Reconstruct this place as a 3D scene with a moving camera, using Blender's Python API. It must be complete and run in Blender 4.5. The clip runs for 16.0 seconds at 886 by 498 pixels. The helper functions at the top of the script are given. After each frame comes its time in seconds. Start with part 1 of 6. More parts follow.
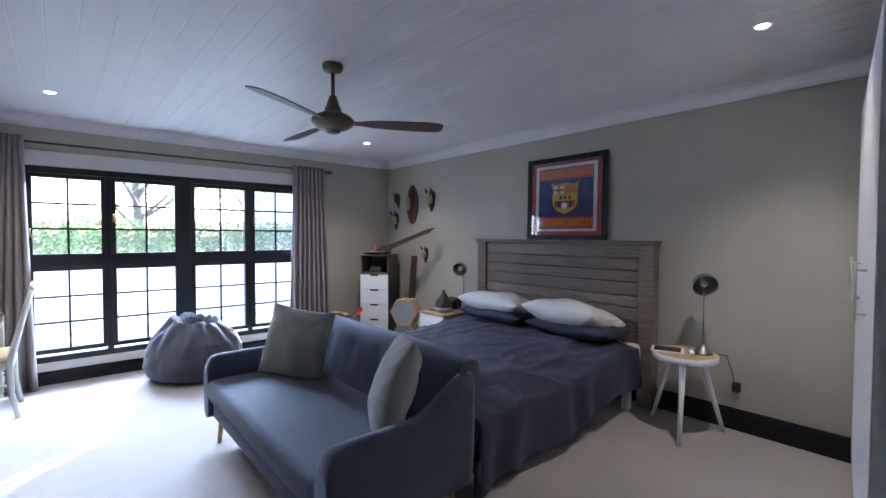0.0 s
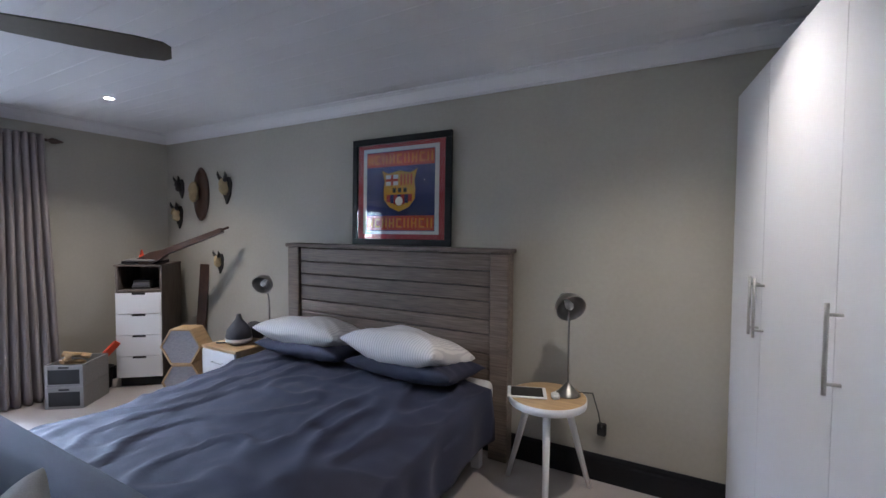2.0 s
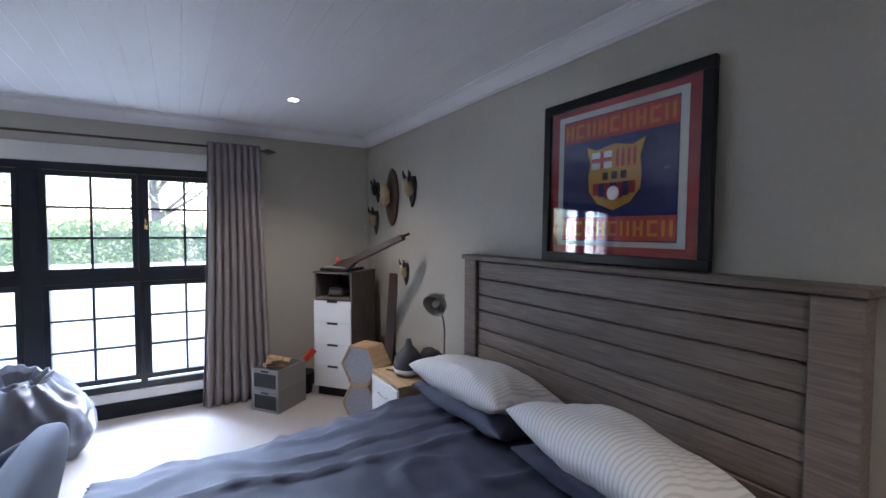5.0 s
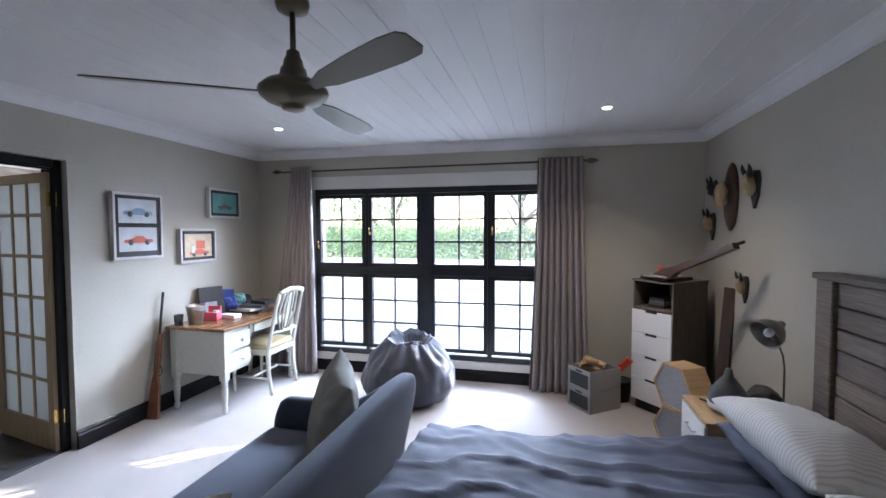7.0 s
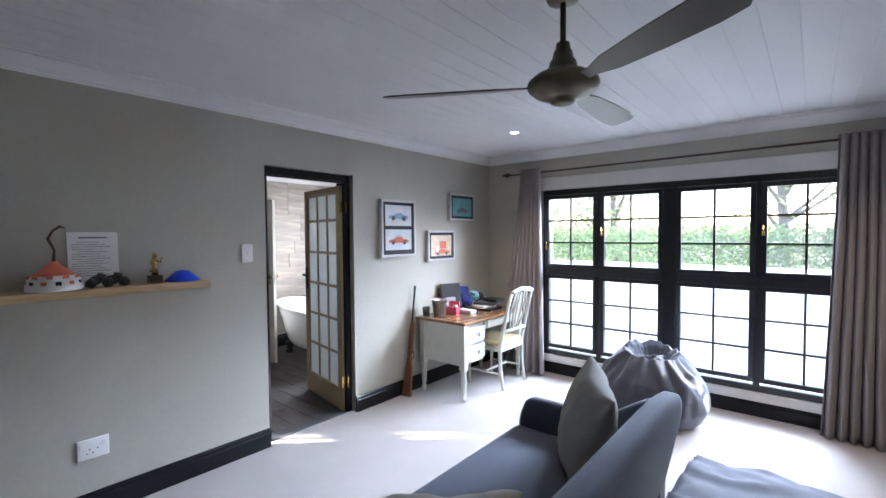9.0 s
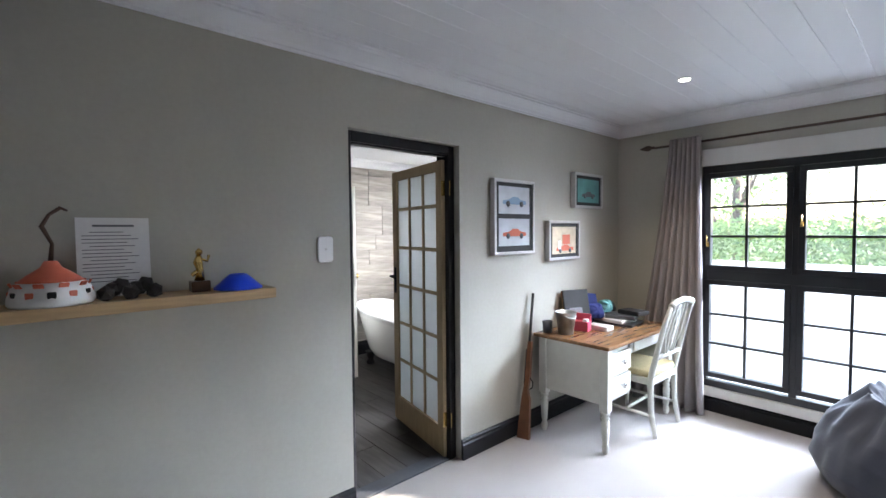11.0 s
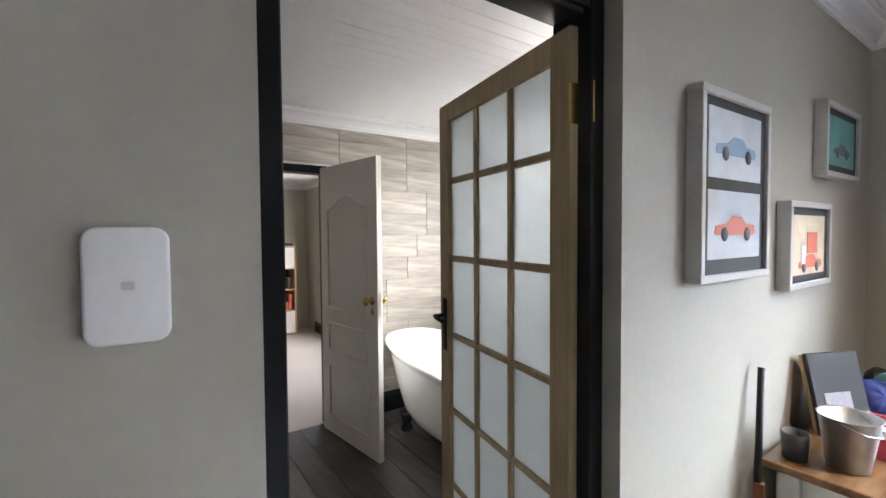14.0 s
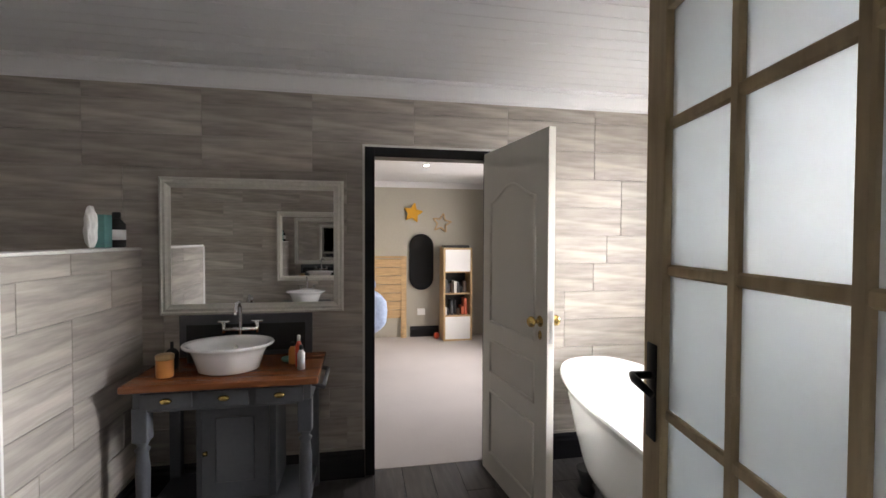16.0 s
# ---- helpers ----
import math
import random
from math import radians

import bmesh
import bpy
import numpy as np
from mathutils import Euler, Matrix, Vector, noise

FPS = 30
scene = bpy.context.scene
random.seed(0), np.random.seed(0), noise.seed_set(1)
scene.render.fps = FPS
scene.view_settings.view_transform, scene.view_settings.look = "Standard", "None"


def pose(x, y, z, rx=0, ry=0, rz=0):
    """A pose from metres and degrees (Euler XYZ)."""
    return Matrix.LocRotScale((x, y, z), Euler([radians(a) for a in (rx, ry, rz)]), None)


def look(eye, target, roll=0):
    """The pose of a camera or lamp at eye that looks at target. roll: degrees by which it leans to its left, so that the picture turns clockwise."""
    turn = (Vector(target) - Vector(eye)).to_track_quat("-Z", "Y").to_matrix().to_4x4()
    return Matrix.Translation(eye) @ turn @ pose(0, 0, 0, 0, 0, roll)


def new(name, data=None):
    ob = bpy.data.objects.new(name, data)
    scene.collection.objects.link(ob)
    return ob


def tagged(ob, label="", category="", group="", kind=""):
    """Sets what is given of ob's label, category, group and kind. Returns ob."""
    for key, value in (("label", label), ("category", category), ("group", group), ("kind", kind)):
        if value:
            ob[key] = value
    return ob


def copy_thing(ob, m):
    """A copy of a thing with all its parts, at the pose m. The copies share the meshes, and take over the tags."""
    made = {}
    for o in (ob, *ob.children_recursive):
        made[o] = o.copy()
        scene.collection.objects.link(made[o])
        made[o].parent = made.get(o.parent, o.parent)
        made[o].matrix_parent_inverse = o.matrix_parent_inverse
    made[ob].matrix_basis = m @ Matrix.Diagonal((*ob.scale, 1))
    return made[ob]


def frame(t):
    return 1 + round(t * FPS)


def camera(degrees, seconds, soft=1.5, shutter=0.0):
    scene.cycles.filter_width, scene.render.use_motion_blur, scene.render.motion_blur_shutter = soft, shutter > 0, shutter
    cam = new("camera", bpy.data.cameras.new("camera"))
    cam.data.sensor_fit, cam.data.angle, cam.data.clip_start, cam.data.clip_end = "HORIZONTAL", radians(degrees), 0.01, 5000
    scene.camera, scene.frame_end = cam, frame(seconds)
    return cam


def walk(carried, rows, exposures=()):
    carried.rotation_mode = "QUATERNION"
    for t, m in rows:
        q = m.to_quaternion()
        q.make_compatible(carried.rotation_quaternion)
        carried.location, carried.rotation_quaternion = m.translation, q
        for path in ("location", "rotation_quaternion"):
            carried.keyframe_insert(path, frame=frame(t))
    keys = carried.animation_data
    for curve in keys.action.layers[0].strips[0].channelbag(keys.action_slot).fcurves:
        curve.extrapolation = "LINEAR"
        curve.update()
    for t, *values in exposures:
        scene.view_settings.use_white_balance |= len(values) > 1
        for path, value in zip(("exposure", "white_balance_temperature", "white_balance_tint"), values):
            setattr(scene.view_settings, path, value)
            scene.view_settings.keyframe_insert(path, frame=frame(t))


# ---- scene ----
cam = camera(90.5, 16.0)
PATH = [
    (0, (1.025, 0.357, 1.443), (2.338, 1.864, 1.383), 0.2),
    (0.5, (1.245, 0.521, 1.527), (2.717, 1.871, 1.426), -0.1),
    (1, (1.435, 0.662, 1.535), (3.059, 1.824, 1.435), -0.0),
    (1.5, (1.758, 0.788, 1.515), (3.465, 1.826, 1.426), 0.3),
    (2, (2.043, 0.926, 1.516), (3.786, 1.904, 1.436), 0.4),
    (2.5, (2.33, 1.075, 1.535), (4.099, 2.004, 1.457), 0.5),
    (3, (2.646, 1.143, 1.539), (4.415, 2.073, 1.463), 0.4),
    (3.2, (2.753, 1.184, 1.546), (4.521, 2.116, 1.472), 0.3),
    (5.3, (3.087, 1.508, 1.564), (3.876, 3.343, 1.479), 0.2),
    (5.5, (3.132, 1.482, 1.564), (3.751, 3.382, 1.479), 0.2),
    (6, (3.252, 1.409, 1.564), (3.459, 3.397, 1.488), 0.2),
    (6.5, (3.326, 1.391, 1.604), (3.175, 3.384, 1.522), 0.0),
    (7, (3.392, 1.379, 1.617), (2.922, 3.322, 1.534), -0.1),
    (7.5, (3.37, 1.338, 1.612), (2.639, 3.198, 1.539), -0.2),
    (8, (3.352, 1.32, 1.615), (2.408, 3.081, 1.543), -0.3),
    (8.5, (3.271, 1.324, 1.605), (2.13, 2.965, 1.534), -0.4),
    (9, (3.136, 1.357, 1.6), (1.849, 2.886, 1.533), -0.4),
    (9.5, (2.944, 1.37, 1.587), (1.564, 2.816, 1.526), -0.4),
    (9.7, (2.89, 1.442, 1.543), (1.465, 2.844, 1.5), -0.7),
    (12, (1.419, 2.048, 1.576), (-0.1, 3.346, 1.486), -0.7),
    (12.5, (1.159, 2.238, 1.575), (-0.366, 3.53, 1.491), -0.8),
    (13, (1.002, 2.495, 1.563), (-0.531, 3.776, 1.475), -0.7),
    (13.5, (0.801, 2.708, 1.557), (-0.764, 3.921, 1.466), -0.7),
    (14, (0.63, 2.885, 1.53), (-1.020, 4.022, 1.460), -0.4),
    (14.5, (0.472, 3.08, 1.503), (-1.25, 4.097, 1.459), 0.1),
    (15, (0.34, 3.195, 1.495), (-1.484, 4.016, 1.449), 0.1),
    (15.5, (0.16, 3.25, 1.487), (-1.751, 3.838, 1.441), 0.2),
    (16, (0.031, 3.27, 1.497), (-1.936, 3.631, 1.449), 0.2),
]
EXPOSURES = [(0.0, 2.92, 5700, 16), (2.0, 2.95, 5900, 16), (3.0, 3.05, 6300, 17), (5.5, 2.78, 5800, 17), (6.5, 2.76, 6000, 17), (9.5, 2.92, 6250, 16), (12.0, 2.88, 6600, 13), (14.5, 3.0, 6900, 15), (16.0, 3.0, 7000, 17)]
walk(cam, [(t, look(eye, target, roll)) for t, eye, target, roll in PATH], EXPOSURES)

# ---------------------------------------------------------------- world, sun, large lights
SUN_EL, SUN_AZ = radians(18), radians(47.5)
world = bpy.data.worlds.new("sky")
scene.world = world
world.use_nodes = True
wn = world.node_tree
sky = wn.nodes.new("ShaderNodeTexSky")
sky.sky_type, sky.sun_disc = "NISHITA", False
sky.sun_elevation, sky.sun_rotation = SUN_EL, SUN_AZ
wn.nodes["Background"].inputs[1].default_value = 0.15
wn.links.new(sky.outputs[0], wn.nodes["Background"].inputs[0])
sun = new("sun", bpy.data.lights.new("sun", "SUN"))
sun.data.energy, sun.data.angle, sun.data.color = 5.0, radians(0.5), (1, 0.93, 0.84)
SUN_DIR = Vector((math.sin(SUN_AZ) * math.cos(SUN_EL), math.cos(SUN_AZ) * math.cos(SUN_EL), math.sin(SUN_EL)))
sun.matrix_world = look(SUN_DIR * 20, (0, 0, 0))


def area(name, eye, target, w, h, watts, color=(0.86, 0.93, 1)):
    ob = new(name, bpy.data.lights.new(name, "AREA"))
    ob.data.shape, ob.data.size, ob.data.size_y, ob.data.energy, ob.data.color = "RECTANGLE", w, h, watts, color
    ob.matrix_world = look(eye, target)
    return ob


# area lamps added outside the three windows, standing in for sky light
area("sky_bedroom_window", (3.5, 8.6, 3.25), (1.8, 4.0, 1.3), 5.6, 1.25, 395, (0.68, 0.82, 1))
area("sky_bathroom_window", (-1.75, 7.8, 2.65), (-1.9, 2.0, 0.6), 1.9, 1.6, 110)
area("sky_far_bedroom_window", (-4.6, 5.75, 1.5), (-5.0, 3.5, 0.8), 2.4, 1.8, 15, (1, 0.96, 0.9))



# ---------------------------------------------------------------- materials
def material(name, color, rough=0.6, metal=0.0, grain=0.0, grain_scale=60, stain=0.0, stain_scale=3, bump=0.0, bump_scale=120, vary=0.0,
             stretch=(1, 1, 1), sheen=0.0, trans=0.0, emit=0.0, coat=0.0, spec=0.5):
    m = bpy.data.materials.new(name)
    m.use_nodes = True
    nt = m.node_tree
    p = nt.nodes["Principled BSDF"]
    p.inputs["Base Color"].default_value = (*color, 1)
    p.inputs["Roughness"].default_value = rough
    p.inputs["Metallic"].default_value = metal
    p.inputs["Sheen Weight"].default_value = sheen
    p.inputs["Transmission Weight"].default_value = trans
    p.inputs["Coat Weight"].default_value = coat
    p.inputs["Specular IOR Level"].default_value = spec
    if emit:
        p.inputs["Emission Color"].default_value = (*color, 1)
        p.inputs["Emission Strength"].default_value = emit
    tc = nt.nodes.new("ShaderNodeTexCoord")
    mp = nt.nodes.new("ShaderNodeMapping")
    mp.inputs["Scale"].default_value = stretch
    nt.links.new(tc.outputs["Object"], mp.inputs["Vector"])
    last = None

    def noise_tex(scale, detail=4):
        n = nt.nodes.new("ShaderNodeTexNoise")
        n.inputs["Scale"].default_value, n.inputs["Detail"].default_value = scale, detail
        nt.links.new(mp.outputs[0], n.inputs["Vector"])
        return n

    def scaled(value_socket, amount, prev):
        mr = nt.nodes.new("ShaderNodeMapRange")
        mr.inputs["From Min"].default_value, mr.inputs["From Max"].default_value = 0.25, 0.75
        mr.inputs["To Min"].default_value, mr.inputs["To Max"].default_value = 1 - amount, 1 + amount
        nt.links.new(value_socket, mr.inputs["Value"])
        mul = nt.nodes.new("ShaderNodeVectorMath")
        mul.operation = "SCALE"
        if prev is None:
            mul.inputs[0].default_value = color
        else:
            nt.links.new(prev, mul.inputs[0])
        nt.links.new(mr.outputs[0], mul.inputs["Scale"])
        return mul.outputs[0]

    if grain:
        last = scaled(noise_tex(grain_scale).outputs[0], grain, last)
    if stain:
        last = scaled(noise_tex(stain_scale, 2).outputs[0], stain, last)
    if vary:
        oi = nt.nodes.new("ShaderNodeObjectInfo")
        last = scaled(oi.outputs["Random"], vary, last)
    if last is not None:
        nt.links.new(last, p.inputs["Base Color"])
    if bump:
        b = nt.nodes.new("ShaderNodeBump")
        b.inputs["Strength"].default_value, b.inputs["Distance"].default_value = bump, 0.004
        nt.links.new(noise_tex(bump_scale).outputs[0], b.inputs["Height"])
        nt.links.new(b.outputs[0], p.inputs["Normal"])
    return m


WALL = material("greige_paint", (0.39, 0.37, 0.315), 0.62, grain=0.03, grain_scale=40, stain=0.04, stain_scale=1.5, bump=0.12, bump_scale=70)
BAND = material("pale_paint", (0.62, 0.61, 0.58), 0.55, stain=0.04, bump=0.05)
CEIL = material("white_ceiling_paint", (0.68, 0.68, 0.69), 0.5, stain=0.02, stain_scale=1.2, bump=0.03)
WHITE = material("white_lacquer", (0.78, 0.78, 0.78), 0.38, stain=0.02, stain_scale=2)
WARD = material("white_melamine", (0.70, 0.70, 0.72), 0.32, stain=0.025, stain_scale=1.5, bump=0.02, bump_scale=30)
EDGE = material("grey_melamine_edge", (0.42, 0.45, 0.46), 0.5, stain=0.03)
BLACK = material("black_gloss_paint", (0.008, 0.008, 0.010), 0.34, spec=0.25, stain=0.2, bump=0.08, bump_scale=25)
WFRAME = material("black_window_paint", (0.014, 0.015, 0.018), 0.3, stain=0.2, bump=0.06, bump_scale=30)
CARPET = material("pale_carpet", (0.37, 0.335, 0.31), 0.95, grain=0.16, grain_scale=220, stain=0.06, stain_scale=2.2, bump=0.6, bump_scale=320, sheen=0.2)
SOFA = material("blue_grey_felt", (0.046, 0.056, 0.088), 0.9, grain=0.18, grain_scale=260, stain=0.08, bump=0.3, bump_scale=400, sheen=0.15)
BEANBAG = material("grey_canvas", (0.056, 0.061, 0.082), 0.8, grain=0.1, grain_scale=200, stain=0.08, stain_scale=5, bump=0.2, bump_scale=200, sheen=0.2)
CUSHION = material("olive_grey_linen", (0.27, 0.26, 0.235), 0.9, grain=0.14, grain_scale=240, stain=0.05, bump=0.3, bump_scale=300)
DUVET = material("navy_grey_cotton", (0.023, 0.027, 0.056), 0.75, grain=0.12, grain_scale=200, stain=0.1, stain_scale=4, bump=0.2, bump_scale=160, sheen=0.05)
CURTAIN = material("mauve_grey_curtain", (0.23, 0.20, 0.195), 0.9, grain=0.08, grain_scale=220, stain=0.05, bump=0.2, bump_scale=250, sheen=0.15)
ASHWOOD = material("grey_brown_wood", (0.165, 0.128, 0.102), 0.5, grain=0.4, grain_scale=9, stain=0.15, stain_scale=2, bump=0.2, bump_scale=20, vary=0.12, stretch=(6, 0.6, 14))
TOWERWOOD = material("dark_ash_wood", (0.125, 0.10, 0.085), 0.6, grain=0.35, grain_scale=8, stain=0.1, bump=0.15, bump_scale=20, stretch=(8, 8, 0.7))
OAK = material("light_oak", (0.46, 0.31, 0.16), 0.5, grain=0.2, grain_scale=7, stain=0.08, bump=0.1, bump_scale=15, stretch=(8, 0.8, 8))
PINE = material("warm_pine_top", (0.225, 0.118, 0.055), 0.25, grain=0.28, grain_scale=6, stain=0.12, bump=0.08, bump_scale=12, stretch=(7, 0.7, 7))
DOORWOOD = material("limed_timber", (0.38, 0.29, 0.17), 0.5, grain=0.16, grain_scale=7, stain=0.06, bump=0.12, bump_scale=12, stretch=(9, 9, 0.7))
DARKWOOD = material("dark_varnished_wood", (0.06, 0.028, 0.016), 0.35, grain=0.3, grain_scale=12, bump=0.1)
GUNWOOD = material("walnut_stock", (0.17, 0.06, 0.022), 0.35, grain=0.3, grain_scale=12, bump=0.1)
CREAM = material("antique_white_paint", (0.60, 0.595, 0.53), 0.5, grain=0.04, grain_scale=20, stain=0.06, bump=0.1, bump_scale=30)
YELLOW = material("yellow_seat_fabric", (0.55, 0.47, 0.27), 0.85, grain=0.12, grain_scale=60, bump=0.2)
BRUSHED = material("brushed_steel", (0.55, 0.54, 0.52), 0.3, 1.0, grain=0.06, grain_scale=50)
CHROME = material("chrome", (0.8, 0.8, 0.8), 0.08, 1.0)
GALV = material("galvanised_steel", (0.5, 0.52, 0.53), 0.4, 1.0, grain=0.2, grain_scale=25)
BRASS = material("brass", (0.65, 0.45, 0.16), 0.25, 1.0, grain=0.06)
PEWTER = material("antique_brass_fan", (0.135, 0.12, 0.085), 0.32, 0.75, grain=0.08, grain_scale=30)
BLADE = material("bronze_fan_blade", (0.085, 0.08, 0.065), 0.28, 0.6, grain=0.06)
ROD = material("bronze_rod", (0.09, 0.065, 0.05), 0.4, 0.7)
IRON = material("dark_iron", (0.02, 0.02, 0.02), 0.45, 0.6, grain=0.2)
GREYCRATE = material("grey_painted_crate", (0.24, 0.23, 0.225), 0.7, grain=0.1, stain=0.08, bump=0.1)
DARK = material("matt_black", (0.012, 0.012, 0.013), 0.6, grain=0.1)
SLATE = material("slate_grey_paint", (0.075, 0.08, 0.09), 0.5, grain=0.08, stain=0.1, bump=0.1, bump_scale=30)
CERAMIC = material("white_ceramic", (0.85, 0.85, 0.84), 0.1, coat=0.5)
VANTOP = material("oiled_hardwood", (0.22, 0.075, 0.028), 0.25, grain=0.3, grain_scale=7, stain=0.12, bump=0.06, stretch=(7, 0.8, 7))
TILE = material("wood_look_tile", (0.34, 0.305, 0.27), 0.42, grain=0.26, grain_scale=5, stain=0.18, stain_scale=1.6, bump=0.12, bump_scale=14, vary=0.10, stretch=(7, 0.9, 9))
TILEX = material("wood_look_tile_lengthwise", (0.34, 0.305, 0.27), 0.42, grain=0.26, grain_scale=5, stain=0.18, stain_scale=1.6, bump=0.12, bump_scale=14, vary=0.10, stretch=(0.9, 7, 9))
LAMPMETAL = material("dark_satin_steel", (0.26, 0.25, 0.235), 0.32, 1.0, grain=0.06, grain_scale=50)
GROUT = material("grey_grout", (0.31, 0.28, 0.255), 0.9, grain=0.1)
FLOORTILE = material("dark_wood_plank", (0.055, 0.05, 0.048), 0.38, grain=0.35, grain_scale=6, stain=0.2, bump=0.1, bump_scale=14, vary=0.15, stretch=(1, 8, 8))
FROST = material("frosted_glass", (0.90, 0.95, 0.96), 0.6, trans=0.3, stain=0.02)
CLEAR = material("clear_glass", (1, 1, 1), 0.02, trans=1.0)
MIRROR = material("mirror_silver", (0.86, 0.86, 0.86), 0.015, 1.0)
GLOSSBLACK = material("black_mirror_glass", (0.006, 0.006, 0.007), 0.06)
WPLASTIC = material("white_plastic", (0.78, 0.78, 0.77), 0.35)
RED = material("dark_red_mat", (0.40, 0.03, 0.035), 0.8, grain=0.06)
BLUE = material("royal_blue_cloth", (0.015, 0.028, 0.16), 0.8, grain=0.08, grain_scale=150)
ORANGE = material("orange_red_cloth", (0.55, 0.055, 0.015), 0.8, grain=0.08, grain_scale=150)
GOLD = material("golden_yellow_cloth", (0.62, 0.33, 0.03), 0.8, grain=0.08, grain_scale=150)
LETTER = material("orange_letter_cloth", (0.72, 0.24, 0.02), 0.8)
PAPER = material("white_paper", (0.72, 0.71, 0.70), 0.8, grain=0.03)
INK = material("grey_ink", (0.12, 0.12, 0.13), 0.8)
CONEBLUE = material("bright_blue_plastic", (0.008, 0.07, 0.80), 0.45)
PINK = material("pink_card", (0.72, 0.10, 0.16), 0.6)
TEAL = material("teal_print", (0.10, 0.27, 0.26), 0.6, stain=0.2, stain_scale=9)
SKYPRINT = material("pale_print", (0.50, 0.53, 0.56), 0.6, stain=0.15, stain_scale=8)
SANDPRINT = material("sandy_print", (0.55, 0.45, 0.32), 0.6, stain=0.25, stain_scale=14)
CARRED = material("red_print", (0.58, 0.13, 0.07), 0.6)
CARBLUE = material("blue_print", (0.22, 0.33, 0.48), 0.6)
SILVERFRAME = material("silver_frame_paint", (0.52, 0.51, 0.50), 0.4, metal=0.2, grain=0.06)
BONE = material("old_bone", (0.40, 0.31, 0.17), 0.7, grain=0.2, grain_scale=30)
HORN = material("dark_horn", (0.025, 0.022, 0.02), 0.5, grain=0.3)
HEXFACE = material("speckled_grey_felt", (0.33, 0.33, 0.36), 0.9, grain=0.25, grain_scale=60, stretch=(1, 1, 6))
AMBER = material("amber_jar", (0.55, 0.22, 0.05), 0.4)
LAMPGLOW = material("downlight_glow", (1.0, 0.93, 0.82), 0.4, emit=14)
LEAF = material("hedge_leaf", (0.12, 0.20, 0.08), 0.6, grain=0.3, grain_scale=3)
leaf_nodes = LEAF.node_tree
glow = leaf_nodes.nodes.new("ShaderNodeBsdfTranslucent")
glow.inputs["Color"].default_value = (0.22, 0.34, 0.10, 1)
leaf_mix = leaf_nodes.nodes.new("ShaderNodeMixShader")
leaf_mix.inputs[0].default_value = 0.5
leaf_nodes.links.new(leaf_nodes.nodes["Principled BSDF"].outputs[0], leaf_mix.inputs[1])
leaf_nodes.links.new(glow.outputs[0], leaf_mix.inputs[2])
leaf_nodes.links.new(leaf_mix.outputs[0], leaf_nodes.nodes["Material Output"].inputs["Surface"])
# window glass with a pale translucent veil mixed in to imitate glare haze
HAZY = material("hazed_window_glass", (1, 1, 1), 0.02, trans=1.0)
haze_nodes = HAZY.node_tree
haze = haze_nodes.nodes.new("ShaderNodeBsdfTranslucent")
haze.inputs["Color"].default_value = (0.85, 0.86, 0.84, 1)
haze_mix = haze_nodes.nodes.new("ShaderNodeMixShader")
haze_mix.inputs[0].default_value = 0.01
haze_nodes.links.new(haze_nodes.nodes["Principled BSDF"].outputs[0], haze_mix.inputs[1])
haze_nodes.links.new(haze.outputs[0], haze_mix.inputs[2])
haze_nodes.links.new(haze_mix.outputs[0], haze_nodes.nodes["Material Output"].inputs["Surface"])
BARK = material("bark", (0.12, 0.09, 0.07), 0.9, grain=0.3)
PLASTER = material("white_garden_plaster", (0.74, 0.73, 0.71), 0.8, grain=0.05, stain=0.08, bump=0.2)
PAVING = material("grey_paving", (0.28, 0.27, 0.25), 0.85, grain=0.15, stain=0.12, bump=0.2)
LAWN = material("lawn", (0.11, 0.14, 0.06), 0.9, grain=0.3, grain_scale=12)
BLANKET = material("pale_blue_blanket", (0.28, 0.34, 0.47), 0.9, grain=0.15, grain_scale=30, bump=0.4, bump_scale=60)
ORANGETOY = material("orange_red_plastic", (0.72, 0.08, 0.03), 0.4)


def striped(name, a, b, scale, axis):
    m = material(name, a, 0.85, bump=0.2, bump_scale=250)
    nt = m.node_tree
    p = nt.nodes["Principled BSDF"]
    tc = nt.nodes.new("ShaderNodeTexCoord")
    w = nt.nodes.new("ShaderNodeTexWave")
    w.bands_direction = axis
    w.inputs["Scale"].default_value, w.inputs["Distortion"].default_value = scale, 0.3
    r = nt.nodes.new("ShaderNodeValToRGB")
    r.color_ramp.elements[0].position, r.color_ramp.elements[1].position = 0.15, 0.4
    r.color_ramp.elements[0].color, r.color_ramp.elements[1].color = (*b, 1), (*a, 1)
    nt.links.new(tc.outputs["Object"], w.inputs["Vector"])
    nt.links.new(w.outputs["Color"], r.inputs[0])
    nt.links.new(r.outputs[0], p.inputs["Base Color"])
    return m


TICKING = striped("ticking_stripe", (0.74, 0.72, 0.69), (0.58, 0.56, 0.55), 16, "X")


# ---------------------------------------------------------------- mesh helpers
def boxes(*items, bev=0.0, seg=1):
    """A bmesh of boxes (x0, x1, y0, y1, z0, z1)."""
    bm = bmesh.new()
    for x0, x1, y0, y1, z0, z1 in items:
        m = Matrix.Translation(((x0 + x1) / 2, (y0 + y1) / 2, (z0 + z1) / 2)) @ Matrix.Diagonal((abs(x1 - x0), abs(y1 - y0), abs(z1 - z0), 1))
        bmesh.ops.create_cube(bm, size=1, matrix=m)
    if bev:
        bmesh.ops.bevel(bm, geom=bm.edges[:], offset=bev, segments=seg, profile=0.6, affect="EDGES")
    return bm


